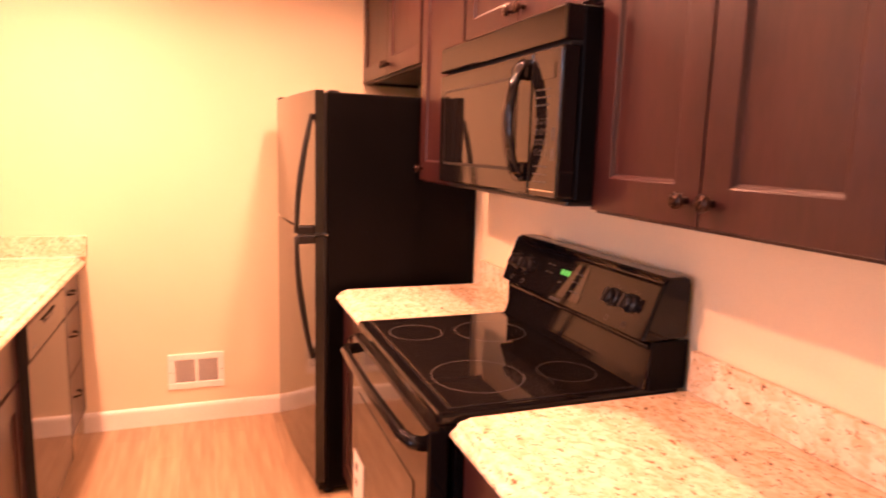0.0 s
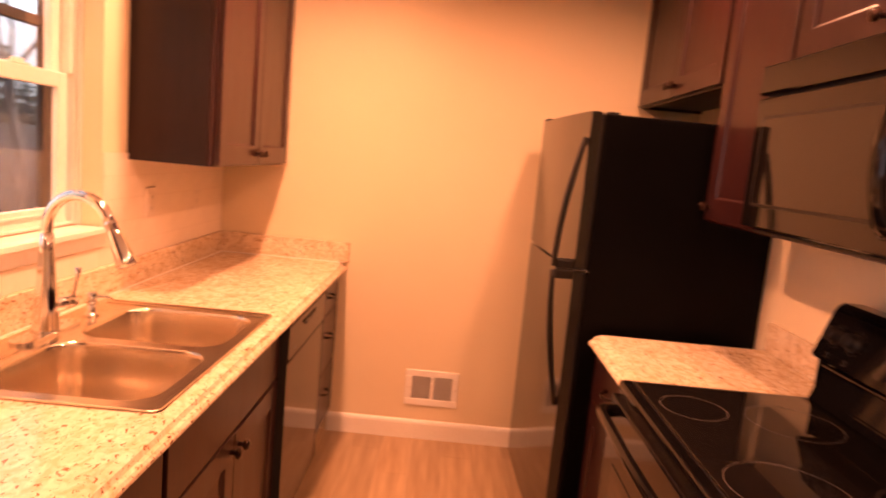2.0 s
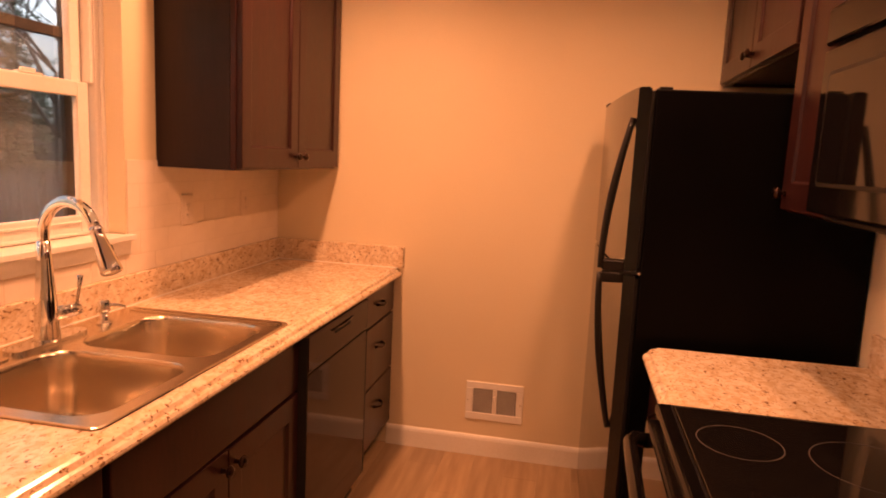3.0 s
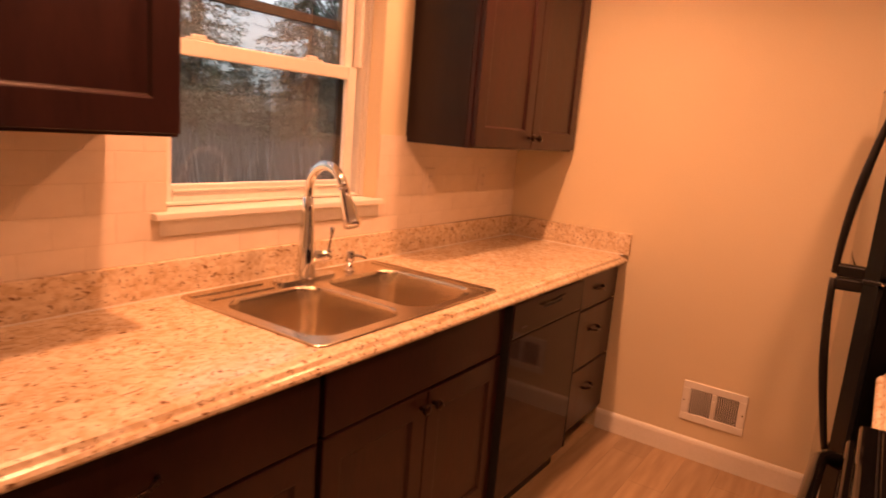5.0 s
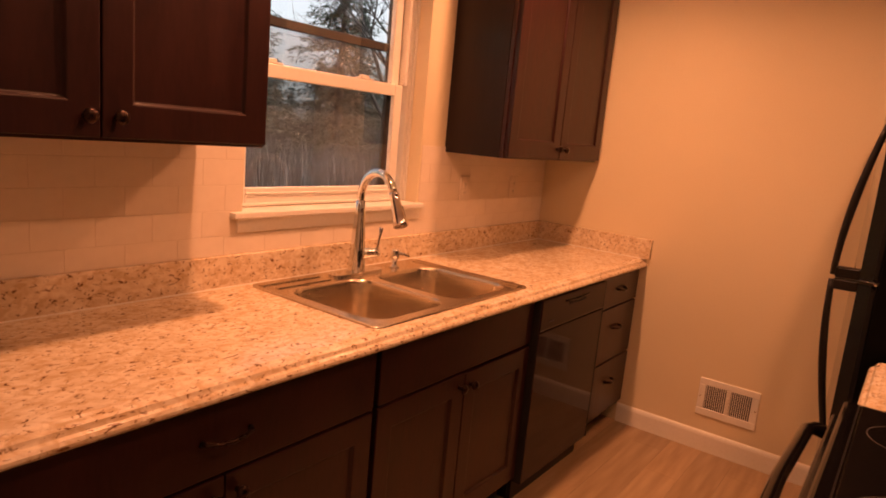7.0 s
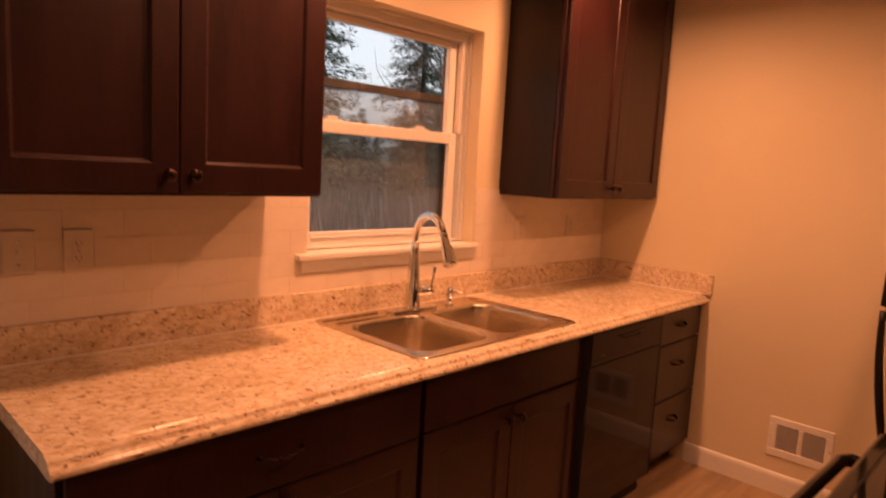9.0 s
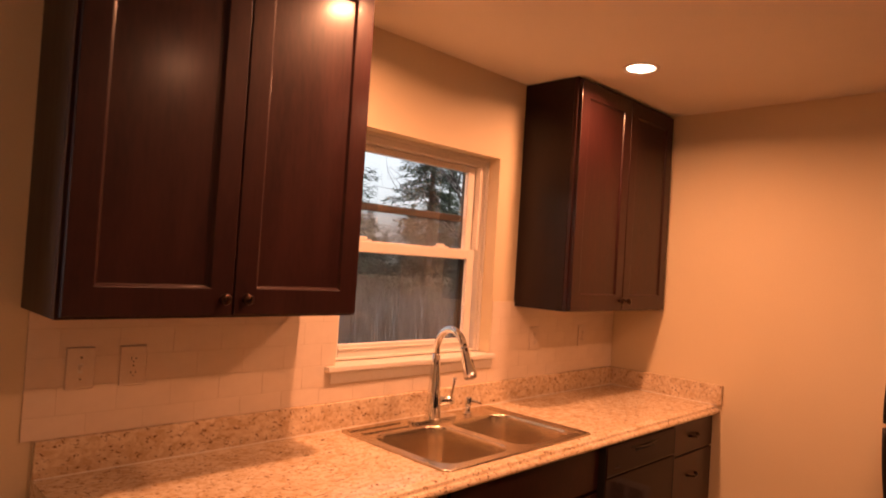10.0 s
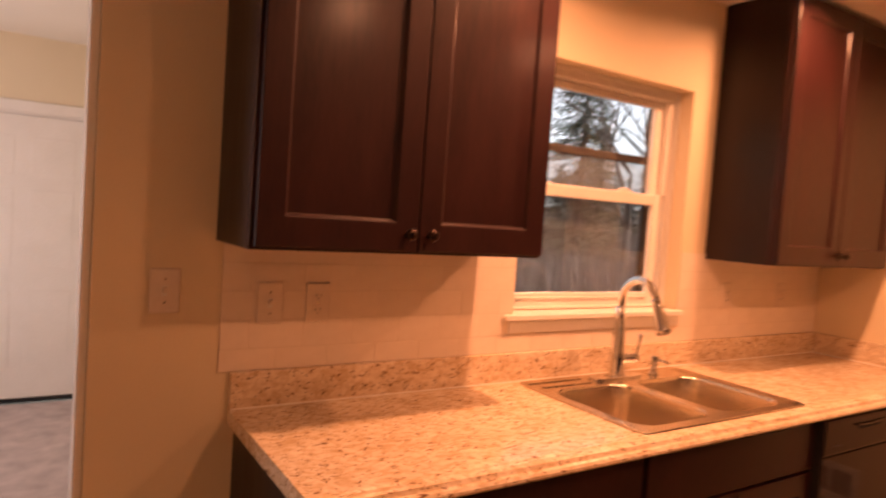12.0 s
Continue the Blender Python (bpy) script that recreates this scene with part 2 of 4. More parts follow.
def tube(bm, pts, radii, seg=10, flat=1.0):
    """A tube through points with a radius at each; flat squeezes it along its second axis."""
    pts = [Vector(p) for p in pts]
    if not isinstance(radii, (list, tuple)):
        radii = [radii] * len(pts)
    rings, side = [], None
    for i, p in enumerate(pts):
        d = (pts[min(i + 1, len(pts) - 1)] - pts[max(i - 1, 0)]).normalized()
        if side is None:
            side = d.orthogonal().normalized()
            if abs(d.z) > 0.7:
                side = (Vector((1, 0, 0)) - d * d.x).normalized()
        side = (side - d * side.dot(d)).normalized()
        up = d.cross(side)
        rings.append([bm.verts.new(p + radii[i] * (math.cos(2 * math.pi * k / seg) * side + flat * math.sin(2 * math.pi * k / seg) * up)) for k in range(seg)])
    for p, q in zip(rings, rings[1:]):
        for k in range(seg):
            bm.faces.new((p[k], p[(k + 1) % seg], q[(k + 1) % seg], q[k]))
    bm.faces.new(rings[0][::-1])
    bm.faces.new(rings[-1])
    return bm


def rounded(x0, x1, y0, y1, r, n=6):
    """Points of a rounded rectangle, counter-clockwise."""
    out = []
    for cx, cy, a in ((x1 - r, y1 - r, 0), (x0 + r, y1 - r, 90), (x0 + r, y0 + r, 180), (x1 - r, y0 + r, 270)):
        for i in range(n + 1):
            t = radians(a + 90 * i / n)
            out.append((cx + r * math.cos(t), cy + r * math.sin(t)))
    return out


def prism(bm, outline, axis, a, b):
    """Extrudes an outline of (u, v) pairs along an axis from a to b; u, v are the other two axes in order."""
    def at(u, v, w):
        c = [u, v]
        c.insert(axis, w)
        return bm.verts.new(c)
    p = [at(u, v, a) for u, v in outline]
    q = [at(u, v, b) for u, v in outline]
    n = len(p)
    for i in range(n):
        bm.faces.new((p[i], p[(i + 1) % n], q[(i + 1) % n], q[i]))
    bm.faces.new(p[::-1])
    bm.faces.new(q)
    return bm


TO_RIGHT = Matrix.Rotation(radians(90), 4, "X")  # turns a lathe's z axis to -y


# ---- large structure ----
XR, YF, TH = 2.310, 3.5, 0.14
WIN_Y0, WIN_Y1, WIN_Z0, WIN_Z1 = 1.508, 2.392, 1.125, 2.052
OPEN_Y = 0.206
YB = -1.75
wall_left = part("wall_left", boxes(
    ((-TH, OPEN_Y, 0), (0, WIN_Y0, CEIL)),
    ((-TH, WIN_Y1, 0), (0, YF, CEIL)),
    ((-TH, WIN_Y0, 0), (0, WIN_Y1, WIN_Z0)),
    ((-TH, WIN_Y0, WIN_Z1), (0, WIN_Y1, CEIL))), WALL)
tagged(wall_left, "cream painted kitchen wall with a window and tiled splash", "wall", kind="structure")
wall_far = part("wall_far", boxes(((-TH, YF, 0), (XR + TH, YF + TH, CEIL))), WALL)
tagged(wall_far, "plain cream painted wall at the kitchen's end", "wall", kind="structure")
wall_right = part("wall_right", boxes(((XR, YB, 0), (XR + TH, YF, CEIL))), WALL)
tagged(wall_right, "cream painted wall behind the range", "wall", kind="structure")
wall_back = part("wall_back", boxes(((-3.44, YB - TH, 0), (-2.75, YB, CEIL)), ((-1.25, YB - TH, 0), (XR + TH, YB, CEIL)),
                                    ((-2.75, YB - TH, 0), (-1.25, YB, 0.9)), ((-2.75, YB - TH, 2.1), (-1.25, YB, CEIL))), WALL)
tagged(wall_back, "plain cream painted wall, unseen, with an assumed window opening", "wall", kind="structure")
wall_hall = part("wall_hall", boxes(((-3.44, YB, 0), (-3.30, -0.42, CEIL)), ((-3.44, 0.42, 0), (-3.30, 0.75, CEIL)), ((-3.44, -0.42, 1.95), (-3.30, 0.42, CEIL)),
                                    ((-3.44, 0.75, 0), (-TH, 0.87, CEIL))), WALL)
tagged(wall_hall, "cream painted wall of the next room", "wall", kind="structure")
ceiling = part("ceiling", boxes(((-3.44, YB - TH, CEIL), (-TH, 0.87, CEIL + 0.1)), ((-TH, YB - TH, CEIL), (XR + TH, YF + TH, CEIL + 0.1))), CEILING)
tagged(ceiling, "flat white painted ceiling", "ceiling", kind="structure")
floor = part("floor", boxes(((-TH, YB, -0.08), (XR, YF, -0.006))), GROUT)
tagged(floor, "light oak-look vinyl plank floor", "floor", kind="structure")
carpet = part("carpet", boxes(((-3.30, YB, -0.08), (-TH - 0.02, 0.75, 0.008))), CARPET)
tagged(carpet, "mottled grey-beige carpet of the next room", "carpet", kind="structure")
part_strip = part("threshold", boxes(((-TH - 0.02, YB, -0.02), (-TH, OPEN_Y, 0.006)), bevel=0.002), BRONZE)
tagged(part_strip, "thin metal strip between carpet and planks", "threshold", kind="structure")

# cased end of the left wall
jamb = part("trim", boxes(((-TH - 0.012, OPEN_Y - 0.022, 0), (-0.022, OPEN_Y, CEIL)), bevel=0.003), TRIM)
tagged(jamb, "white painted jamb at the wall's end", "trim", kind="structure")


def baseboard(y0, y1, x0, x1, axis):
    """A moulded board: flat face with a rounded top."""
    prof = [(0, 0), (0.014, 0), (0.014, 0.080), (0.011, 0.091), (0.006, 0.098), (0, 0.100)]
    bm = bmesh.new()
    if axis == 0:
        prism(bm, [(y1 - d, z) for d, z in prof], 0, x0, x1)
    else:
        prism(bm, [(x1 - d if x1 > 1 else x1 + d, z) for d, z in prof], 1, y0, y1)
    ob = part("baseboard", bm, TRIM)
    return tagged(ob, "white painted baseboard along the wall", "baseboard", kind="structure")


baseboard(0, YF, 0.605, 1.62, 0)
baseboard(YB, 0.49, 0, XR, 1)
baseboard(OPEN_Y, 0.575, 0, 0.0, 1)


# ---- window ----
def kitchen_window():
    w = thing("window_1", pose(0, 0, 0), "white vinyl double-hung window with dark storm frame outside", "window", kind="structure")
    y0, y1, z0, z1 = WIN_Y0, WIN_Y1, WIN_Z0 + 0.008, WIN_Z1
    f = 0.030
    part("window_frame", boxes(((-0.138, y0, z0), (-0.072, y0 + f, z1)), ((-0.138, y1 - f, z0), (-0.072, y1, z1)),
                               ((-0.138, y0 + f, z1 - 0.046), (-0.072, y1 - f, z1)), ((-0.138, y0 + f, z0), (-0.074, y1 - f, z0 + 0.012)), bevel=0.003), VINYL, w)
    # slim stops that hold the sashes, one at each side and one across the head
    for p, q in (((-0.0715, y1 - 0.014, z0), (-0.060, y1, z1)), ((-0.0715, y0, z0), (-0.060, y0 + 0.014, z1)), ((-0.0715, y0 + 0.014, z1 - 0.018), (-0.060, y1 - 0.014, z1))):
        part("stop_bead", boxes((p, q), bevel=0.003, seg=2), VINYL, w)
    # track liners beside the upper sash
    for p in (y0 + f, y1 - f - 0.016):
        part("track", boxes(((-0.112, p, 1.612), (-0.078, p + 0.016, z1 - 0.046)), bevel=0.002), VINYL, w)
    # upper sash, in the outer track
    a, b = y0 + f + 0.018, y1 - f - 0.018
    up = part("upper_sash", boxes(((-0.136, a, 1.575), (-0.108, a + 0.050, z1 - 0.048)), ((-0.136, b - 0.046, 1.575), (-0.108, b, z1 - 0.048)),
                                  ((-0.136, a + 0.050, z1 - 0.076), (-0.108, b - 0.046, z1 - 0.048)), ((-0.136, a + 0.050, 1.575), (-0.108, b - 0.046, 1.61)), bevel=0.003), VINYL, w)
    pane = part("pane", boxes(((-0.124, a + 0.046, 1.606), (-0.120, b - 0.042, z1 - 0.072))), GLASS, up, "clear glass")
    pane.visible_shadow = False
    # lower sash, in the inner track
    a, b = y0 + 0.020, y1 - 0.052
    zl = z0 + 0.001
    low = part("lower_sash", boxes(((-0.106, a, zl), (-0.082, a + 0.055, 1.611)), ((-0.106, b - 0.046, zl), (-0.082, b, 1.611)),
                                   ((-0.106, a + 0.055, zl), (-0.082, b - 0.046, 1.196)), ((-0.106, a + 0.055, 1.564), (-0.082, b - 0.046, 1.611)), bevel=0.004, seg=2), VINYL, w)
    part("pull_rail", boxes(((-0.082, a + 0.055, 1.174), (-0.074, b - 0.050, 1.181)), bevel=0.002), VINYL, low)
    pane = part("pane", boxes(((-0.096, a + 0.051, 1.192), (-0.092, b - 0.042, 1.568))), GLASS, low, "clear glass")
    pane.visible_shadow = False
    for y in (a + 0.150, b - 0.215):
        latch = part("sash_lock", boxes(((-0.105, y - 0.042, 1.611), (-0.083, y + 0.042, 1.617)), bevel=0.002), VINYL, low, "cream tilt latch")
        part("latch_lever", boxes(((-0.101, y - 0.026, 1.617), (-0.087, y + 0.020, 1.627)), bevel=0.003, seg=2), VINYL, latch)
    # storm window outside
    s0, s1 = y0 + 0.02, y1 - 0.02
    part("storm_frame", boxes(((-0.165, s0, z0), (-0.145, s0 + 0.050, z1)), ((-0.165, s1 - 0.062, z0), (-0.145, s1, z1)),
                              ((-0.165, s0 + 0.050, z1 - 0.05), (-0.145, s1 - 0.062, z1)), ((-0.165, s0 + 0.050, z0), (-0.145, s1 - 0.062, z0 + 0.03)),
                              ((-0.167, s0 + 0.050, 1.740), (-0.143, s1 - 0.062, 1.772)), bevel=0.002), STORM, w, "dark brown metal storm frame")
    scr = part("insect_screen", boxes(((-0.1555, s0 + 0.05, z0 + 0.03), (-0.1545, s1 - 0.062, 1.740))), SCREEN, w, "grey insect screen")
    scr.visible_shadow = False
    return w


kitchen_window()
sill = thing("window_sill", pose(0, 0, 0), "white painted window stool with apron below", "window sill", kind="structure")
part("stool", boxes(((-0.071, WIN_Y0 + 0.006, 1.1135), (0.0, WIN_Y1 - 0.006, 1.1325)), ((0.0005, 1.466, 1.1135), (0.034, 2.404, 1.1325)), bevel=0.003, seg=2), TRIM, sill)
part("apron", boxes(((0.0, 1.490, 1.066), (0.013, 2.404, 1.113)), bevel=0.002), TRIM, sill)
# painted returns of the opening
ret = part("trim", boxes(((-0.072, WIN_Y1 - 0.004, WIN_Z0 + 0.009), (0.004, WIN_Y1 + 0.001, WIN_Z1)), ((-0.072, WIN_Y0 - 0.001, WIN_Z0 + 0.009), (0.004, WIN_Y0 + 0.004, WIN_Z1)),
                         ((-0.072, WIN_Y0 + 0.004, WIN_Z1 - 0.004), (0.004, WIN_Y1 - 0.004, WIN_Z1 + 0.001))), WALL)
tagged(ret, "cream painted return of the window opening", "trim", kind="structure")


def hall_door():
    d = thing("door_1", pose(-3.30, 0, 0), "closed white panelled door in the next room", "door", kind="structure")
    bm = boxes(((-0.06, -0.40, 0.042), (-0.022, 0.40, 1.93)), bevel=0.002)
    part("leaf", bm, TRIM, d)
    # shaded gap below the leaf, put in as a black strip
    part("door_gap_shade", boxes(((-0.058, -0.40, 0.009), (-0.024, 0.40, 0.042))), RUBBER, d, "black strip for the shade under the door")
    for y0, y1 in ((-0.30, -0.045), (0.045, 0.30)):
        for z0, z1 in ((0.25, 0.77), (0.93, 1.44), (1.54, 1.79)):
            bm = bmesh.new()
            prism(bm, rounded(y0, y1, z0, z1, 0.004, 1), 0, -0.022, -0.0195)
            bmesh.ops.bevel(bm, geom=[e for e in bm.edges], offset=0.0012, segments=1, affect="EDGES")
            part("panel", bm, TRIM, d)
    part("casing", boxes(((0, -0.49, 0), (0.016, -0.415, 2.02)), ((0, 0.415, 0), (0.016, 0.49, 2.02)), ((0, -0.415, 1.945), (0.016, 0.415, 2.02)), bevel=0.004), TRIM, d)
    part("jamb", boxes(((-0.1, -0.42, 0), (0, -0.403, 1.945)), ((-0.1, 0.403, 0), (0, 0.42, 1.945)), ((-0.1, -0.403, 1.932), (0, 0.403, 1.95))), TRIM, d)


hall_door()
# out-of-view window, added to go with the daylight lamp
hall_window = thing("window_2", pose(-2.0, YB, 0), "white framed window, unseen, assumed for the next room's daylight", "window", kind="structure")
part("window_frame", boxes(((-0.75, -0.1, 0.9), (-0.70, -0.04, 2.1)), ((0.70, -0.1, 0.9), (0.75, -0.04, 2.1)), ((-0.7, -0.1, 0.9), (0.7, -0.04, 0.95)), ((-0.7, -0.1, 2.05), (0.7, -0.04, 2.1)), bevel=0.003), VINYL, hall_window)


# ---- cabinets ----
def shaker(w, h, stile=0.066, rail=0.074, t=0.02):
    """A five-piece door: flat frame, panel set back behind a rounded slope. Front at y = 0."""
    bm = bmesh.new()

    def loop(x, z, y):
        return [bm.verts.new(c) for c in ((x, y, z), (w - x, y, z), (w - x, y, h - z), (x, y, h - z))]

    e = 0.0025
    loops = [loop(0, 0, t), loop(0, 0, e), loop(e * 0.3, e * 0.3, e * 0.3), loop(e, e, 0), loop(stile - 0.003, rail - 0.003, 0), loop(stile, rail, 0.0012),
             loop(stile + 0.004, rail + 0.004, 0.0075), loop(stile + 0.007, rail + 0.007, 0.0090)]
    for p, q in zip(loops, loops[1:]):
        for k in range(4):
            bm.faces.new((p[k], p[(k + 1) % 4], q[(k + 1) % 4], q[k]))
    bm.faces.new(loops[0][::-1])
    bm.faces.new(loops[-1])
    return bm


def slab(w, h, t=0.02):
    return boxes(((0, 0, 0), (w, t, h)), bevel=0.003, seg=2)


def knob(parent, x, y, z):
    bm = lathe(bmesh.new(), [(0.0075, 0), (0.006, 0.004), (0.0055, 0.012), (0.009, 0.016), (0.0155, 0.019), (0.0165, 0.023), (0.0135, 0.028), (0.006, 0.031)],
               Matrix.Translation((x, y, z)) @ TO_RIGHT, 16)
    return part("knob", bm, BRONZE, parent, "round oil-rubbed bronze knob", smooth=True)


def bow_pull(parent, x, y, z, w):
    pts = [(x - w / 2, y, z), (x - w / 2 + 0.004, y - 0.014, z), (x - w / 4, y - 0.024, z - 0.003), (x, y - 0.027, z - 0.004), (x + w / 4, y - 0.024, z - 0.003), (x + w / 2 - 0.004, y - 0.014, z), (x + w / 2, y, z)]
    bm = tube(bmesh.new(), pts, [0.0065, 0.005, 0.0045, 0.005, 0.0045, 0.005, 0.0065], 8)
    return part("pull", bm, BRONZE, parent, "bowed bronze pull", smooth=True)


def place(ob, x, y, z):
    ob.location = (x, y, z)
    return ob


def upper_cabinet(m, w, h, d, doors, label, knobs=True, group="wall cabinets", filler=0.0):
    """Hung on a wall: local x along the front, back at y = 0, front towards -y, bottom at z = 0."""
    c = thing("wall_cabinet", m, label, "cabinet", group)
    t = 0.019
    b = d - 0.021
    for name, p, q in (("side_panel", (0, -b + 0.0192, 0), (t, 0, h)), ("side_panel", (w - t, -b + 0.0192, 0), (w, 0, h)), ("top_panel", (t, -b + 0.0185, h - t), (w - t, 0, h)),
                       ("bottom_panel", (t, -b + 0.0185, 0.012), (w - t, 0, 0.012 + t)), ("back_panel", (t, -0.012, 0.012 + t), (w - t, 0, h - t))):
        part(name, boxes((p, q), bevel=0.0012), WOOD_SIDE, c)
    part("face_frame", boxes(((0, -b - 0.0015, 0), (0.035, -b + 0.018, h)), ((w - 0.035, -b - 0.0015, 0), (w, -b + 0.018, h)), ((0.035, -b - 0.0015, 0), (w - 0.035, -b + 0.018, 0.035)), ((0.035, -b - 0.0015, h - 0.04), (w - 0.035, -b + 0.018, h)),
                             ((w / 2 - 0.02, -b - 0.0015, 0.035), (w / 2 + 0.02, -b + 0.018, h - 0.04)) if doors == 2 else ((0.035, -b + 0.004, 0.035), (0.037, -b + 0.010, h - 0.04)), bevel=0.001), WOOD, c)
    side = 0.008 + filler
    dw = (w - side * 2 - 0.004 * (doors - 1)) / doors
    for i in range(doors):
        x = side + i * (dw + 0.004)
        door = place(part("door", shaker(dw, h - 0.022), WOOD, c), x, -d - 0.001, 0.008)
        if doors == 1:
            kx = dw - 0.03 if knobs == "right" else 0.03
        else:
            kx = dw - 0.03 if i == 0 else 0.03
        knob(door, kx, 0, 0.045)
    return c


def base_cabinet(m, w, fronts, label, group="base cabinets", d=0.60, h=0.853):
    """Stands on a recessed plinth. fronts: (kind, x0, x1, z0, z1, hardware)."""
    c = thing("base_cabinet", m, label, "cabinet", group)
    for name, p, q in (("side_panel", (0, -d + 0.018, 0.10), (0.018, 0, h)), ("side_panel", (w - 0.018, -d + 0.018, 0.10), (w, 0, h)), ("bottom_panel", (0.018, -d + 0.018, 0.10), (w - 0.018, -0.012, 0.118)),
                       ("back_panel", (0.018, -0.012, 0.118), (w - 0.018, 0, h)), ("plinth", (0, -d + 0.075, 0), (w, -d + 0.09, 0.0995)), ("plinth_side", (0, -d + 0.09, 0), (0.018, 0, 0.0995)), ("plinth_side", (w - 0.018, -d + 0.09, 0), (w, 0, 0.0995))):
        part(name, boxes((p, q), bevel=0.001), WOOD_SIDE, c)
    part("face_frame", boxes(((0, -d, 0.10), (0.04, -d + 0.018, h)), ((w - 0.04, -d, 0.10), (w, -d + 0.018, h)), ((0.04, -d, h - 0.05), (w - 0.04, -d + 0.018, h)), ((0.04, -d, 0.10), (w - 0.04, -d + 0.018, 0.14))), WOOD_SIDE, c)
    for kind, x0, x1, z0, z1, hardware in fronts:
        bm = slab(x1 - x0, z1 - z0) if kind != "door" else shaker(x1 - x0, z1 - z0)
        f = place(part("door" if kind == "door" else "drawer_front", bm, WOOD, c), x0, -d - 0.021, z0)
        ww, hh = x1 - x0, z1 - z0
        if hardware == "pull":
            bow_pull(f, ww / 2, 0, hh * 0.52, 0.12)
        elif hardware == "cup":
            bow_pull(f, ww / 2, 0, hh * (0.62 if hh > 0.2 else 0.55), 0.085)
        elif hardware == "left":
            knob(f, 0.03, 0, hh - 0.045)
        elif hardware == "right":
            knob(f, ww - 0.03, 0, hh - 0.045)
    return c


LEFT = lambda y, z=0.0: pose(0, y, z, 0, 0, 90)
RIGHT = lambda y, z=0.0: pose(XR, y, z, 0, 0, -90)
upper_cabinet(LEFT(0.494, 1.354), 0.853, CEIL - 1.354 - 0.004, 0.330, 2, "dark-stained shaker wall cabinet beside the window, two closed doors")
upper_cabinet(LEFT(2.556, 1.353), 0.928, CEIL - 1.353 - 0.004, 0.322, 2, "dark-stained shaker wall cabinet in the corner, two closed doors")
RZ = 1.326
RD = 0.304
upper_cabinet(RIGHT(1.263, RZ), 0.684, CEIL - RZ - 0.004, RD, 2, "dark-stained shaker wall cabinet beside the microwave")
upper_cabinet(RIGHT(2.492, RZ), 0.444, CEIL - RZ - 0.004, RD, 1, "narrow dark-stained shaker wall cabinet between microwave and refrigerator", knobs="left")
upper_cabinet(RIGHT(2.046, 1.778), 0.781, CEIL - 1.778 - 0.004, RD, 2, "short dark-stained wall cabinet above the microwave")
upper_cabinet(RIGHT(3.494, 1.780), 0.985, CEIL - 1.780 - 0.004, RD, 2, "short dark-stained wall cabinet above the refrigerator")

TOP = 0.853
base_cabinet(LEFT(0.566), 0.955, [("drawer", 0.012, 0.943, 0.672, 0.838, "pull"), ("door", 0.012, 0.475, 0.115, 0.664, "right"), ("door", 0.479, 0.943, 0.115, 0.664, "left")],
             "wide dark-stained base cabinet with a drawer over two doors")
base_cabinet(LEFT(1.522), 0.866, [("drawer", 0.008, 0.860, 0.676, 0.838, ""), ("door", 0.008, 0.432, 0.115, 0.668, "right"), ("door", 0.436, 0.860, 0.115, 0.664, "left")],
             "dark-stained sink base cabinet with a false drawer front")
base_cabinet(LEFT(3.006), 0.488, [("drawer", 0.010, 0.478, 0.690, 0.838, "cup"), ("drawer", 0.010, 0.478, 0.410, 0.682, "cup"), ("drawer", 0.010, 0.478, 0.128, 0.402, "cup")],
             "dark-stained base cabinet with three drawers")
base_cabinet(RIGHT(2.505), 0.496, [("drawer", 0.010, 0.486, 0.672, 0.838, "cup"), ("door", 0.010, 0.486, 0.115, 0.664, "right")],
             "narrow dark-stained base cabinet between range and refrigerator", d=0.582)
base_cabinet(RIGHT(1.221), 0.70, [("drawer", 0.010, 0.690, 0.672, 0.838, "pull"), ("door", 0.010, 0.348, 0.115, 0.664, "right"), ("door", 0.352, 0.690, 0.115, 0.664, "left")],
             "dark-stained base cabinet beside the range", d=0.582)

# ---- countertops ----
CT = 0.895
EDGE = [(0.590, 0), (0.604, 0.0), (0.610, -0.0005), (0.615, -0.004), (0.626, -0.0055), (0.633, -0.009), (0.6365, -0.0155), (0.639, -0.019), (0.646, -0.0225), (0.651, -0.029), (0.652, -0.035), (0.648, -0.041), (0.637, -0.0415), (0.590, -0.0415)]
SX0, SX1, SY0, SY1 = 0.068, 0.575, 1.548, 2.328


def countertop_left():
    c = thing("countertop", pose(0, 0, CT), "long speckled cream stone-look countertop with moulded front edge", "countertop")
    bm = bmesh.new()
    t = -0.0415
    whole = [(0.002, 0), (SX0, 0), (SX1, 0)] + EDGE + [(SX1, t), (SX0, t), (0.002, t)]
    prism(bm, whole, 1, 0.546, SY0)
    prism(bm, whole, 1, SY1, 3.498)
    prism(bm, [(SX1, 0)] + EDGE + [(SX1, t)], 1, SY0, SY1)
    prism(bm, [(0.002, 0), (SX0, 0), (SX0, t), (0.002, t)], 1, SY0, SY1)
    bmesh.ops.remove_doubles(bm, verts=bm.verts[:], dist=0.0001)
    part("top", bm, LAMINATE, c)
    part("backsplash", boxes(((0.002, 0.546, 0.0005), (0.021, 3.479, 0.102)), bevel=0.003, seg=2), LAMINATE, c)
    part("side_splash", boxes(((0.002, 3.479, 0.0005), (0.662, 3.498, 0.102)), bevel=0.002), LAMINATE, c)
    part("caulk", boxes(((0.021, 3.476, 0), (0.640, 3.479, 0.0035)), ((0.021, 0.550, 0), (0.0235, 3.476, 0.0035))), TRIM, c, "thin white caulk line")
    return c


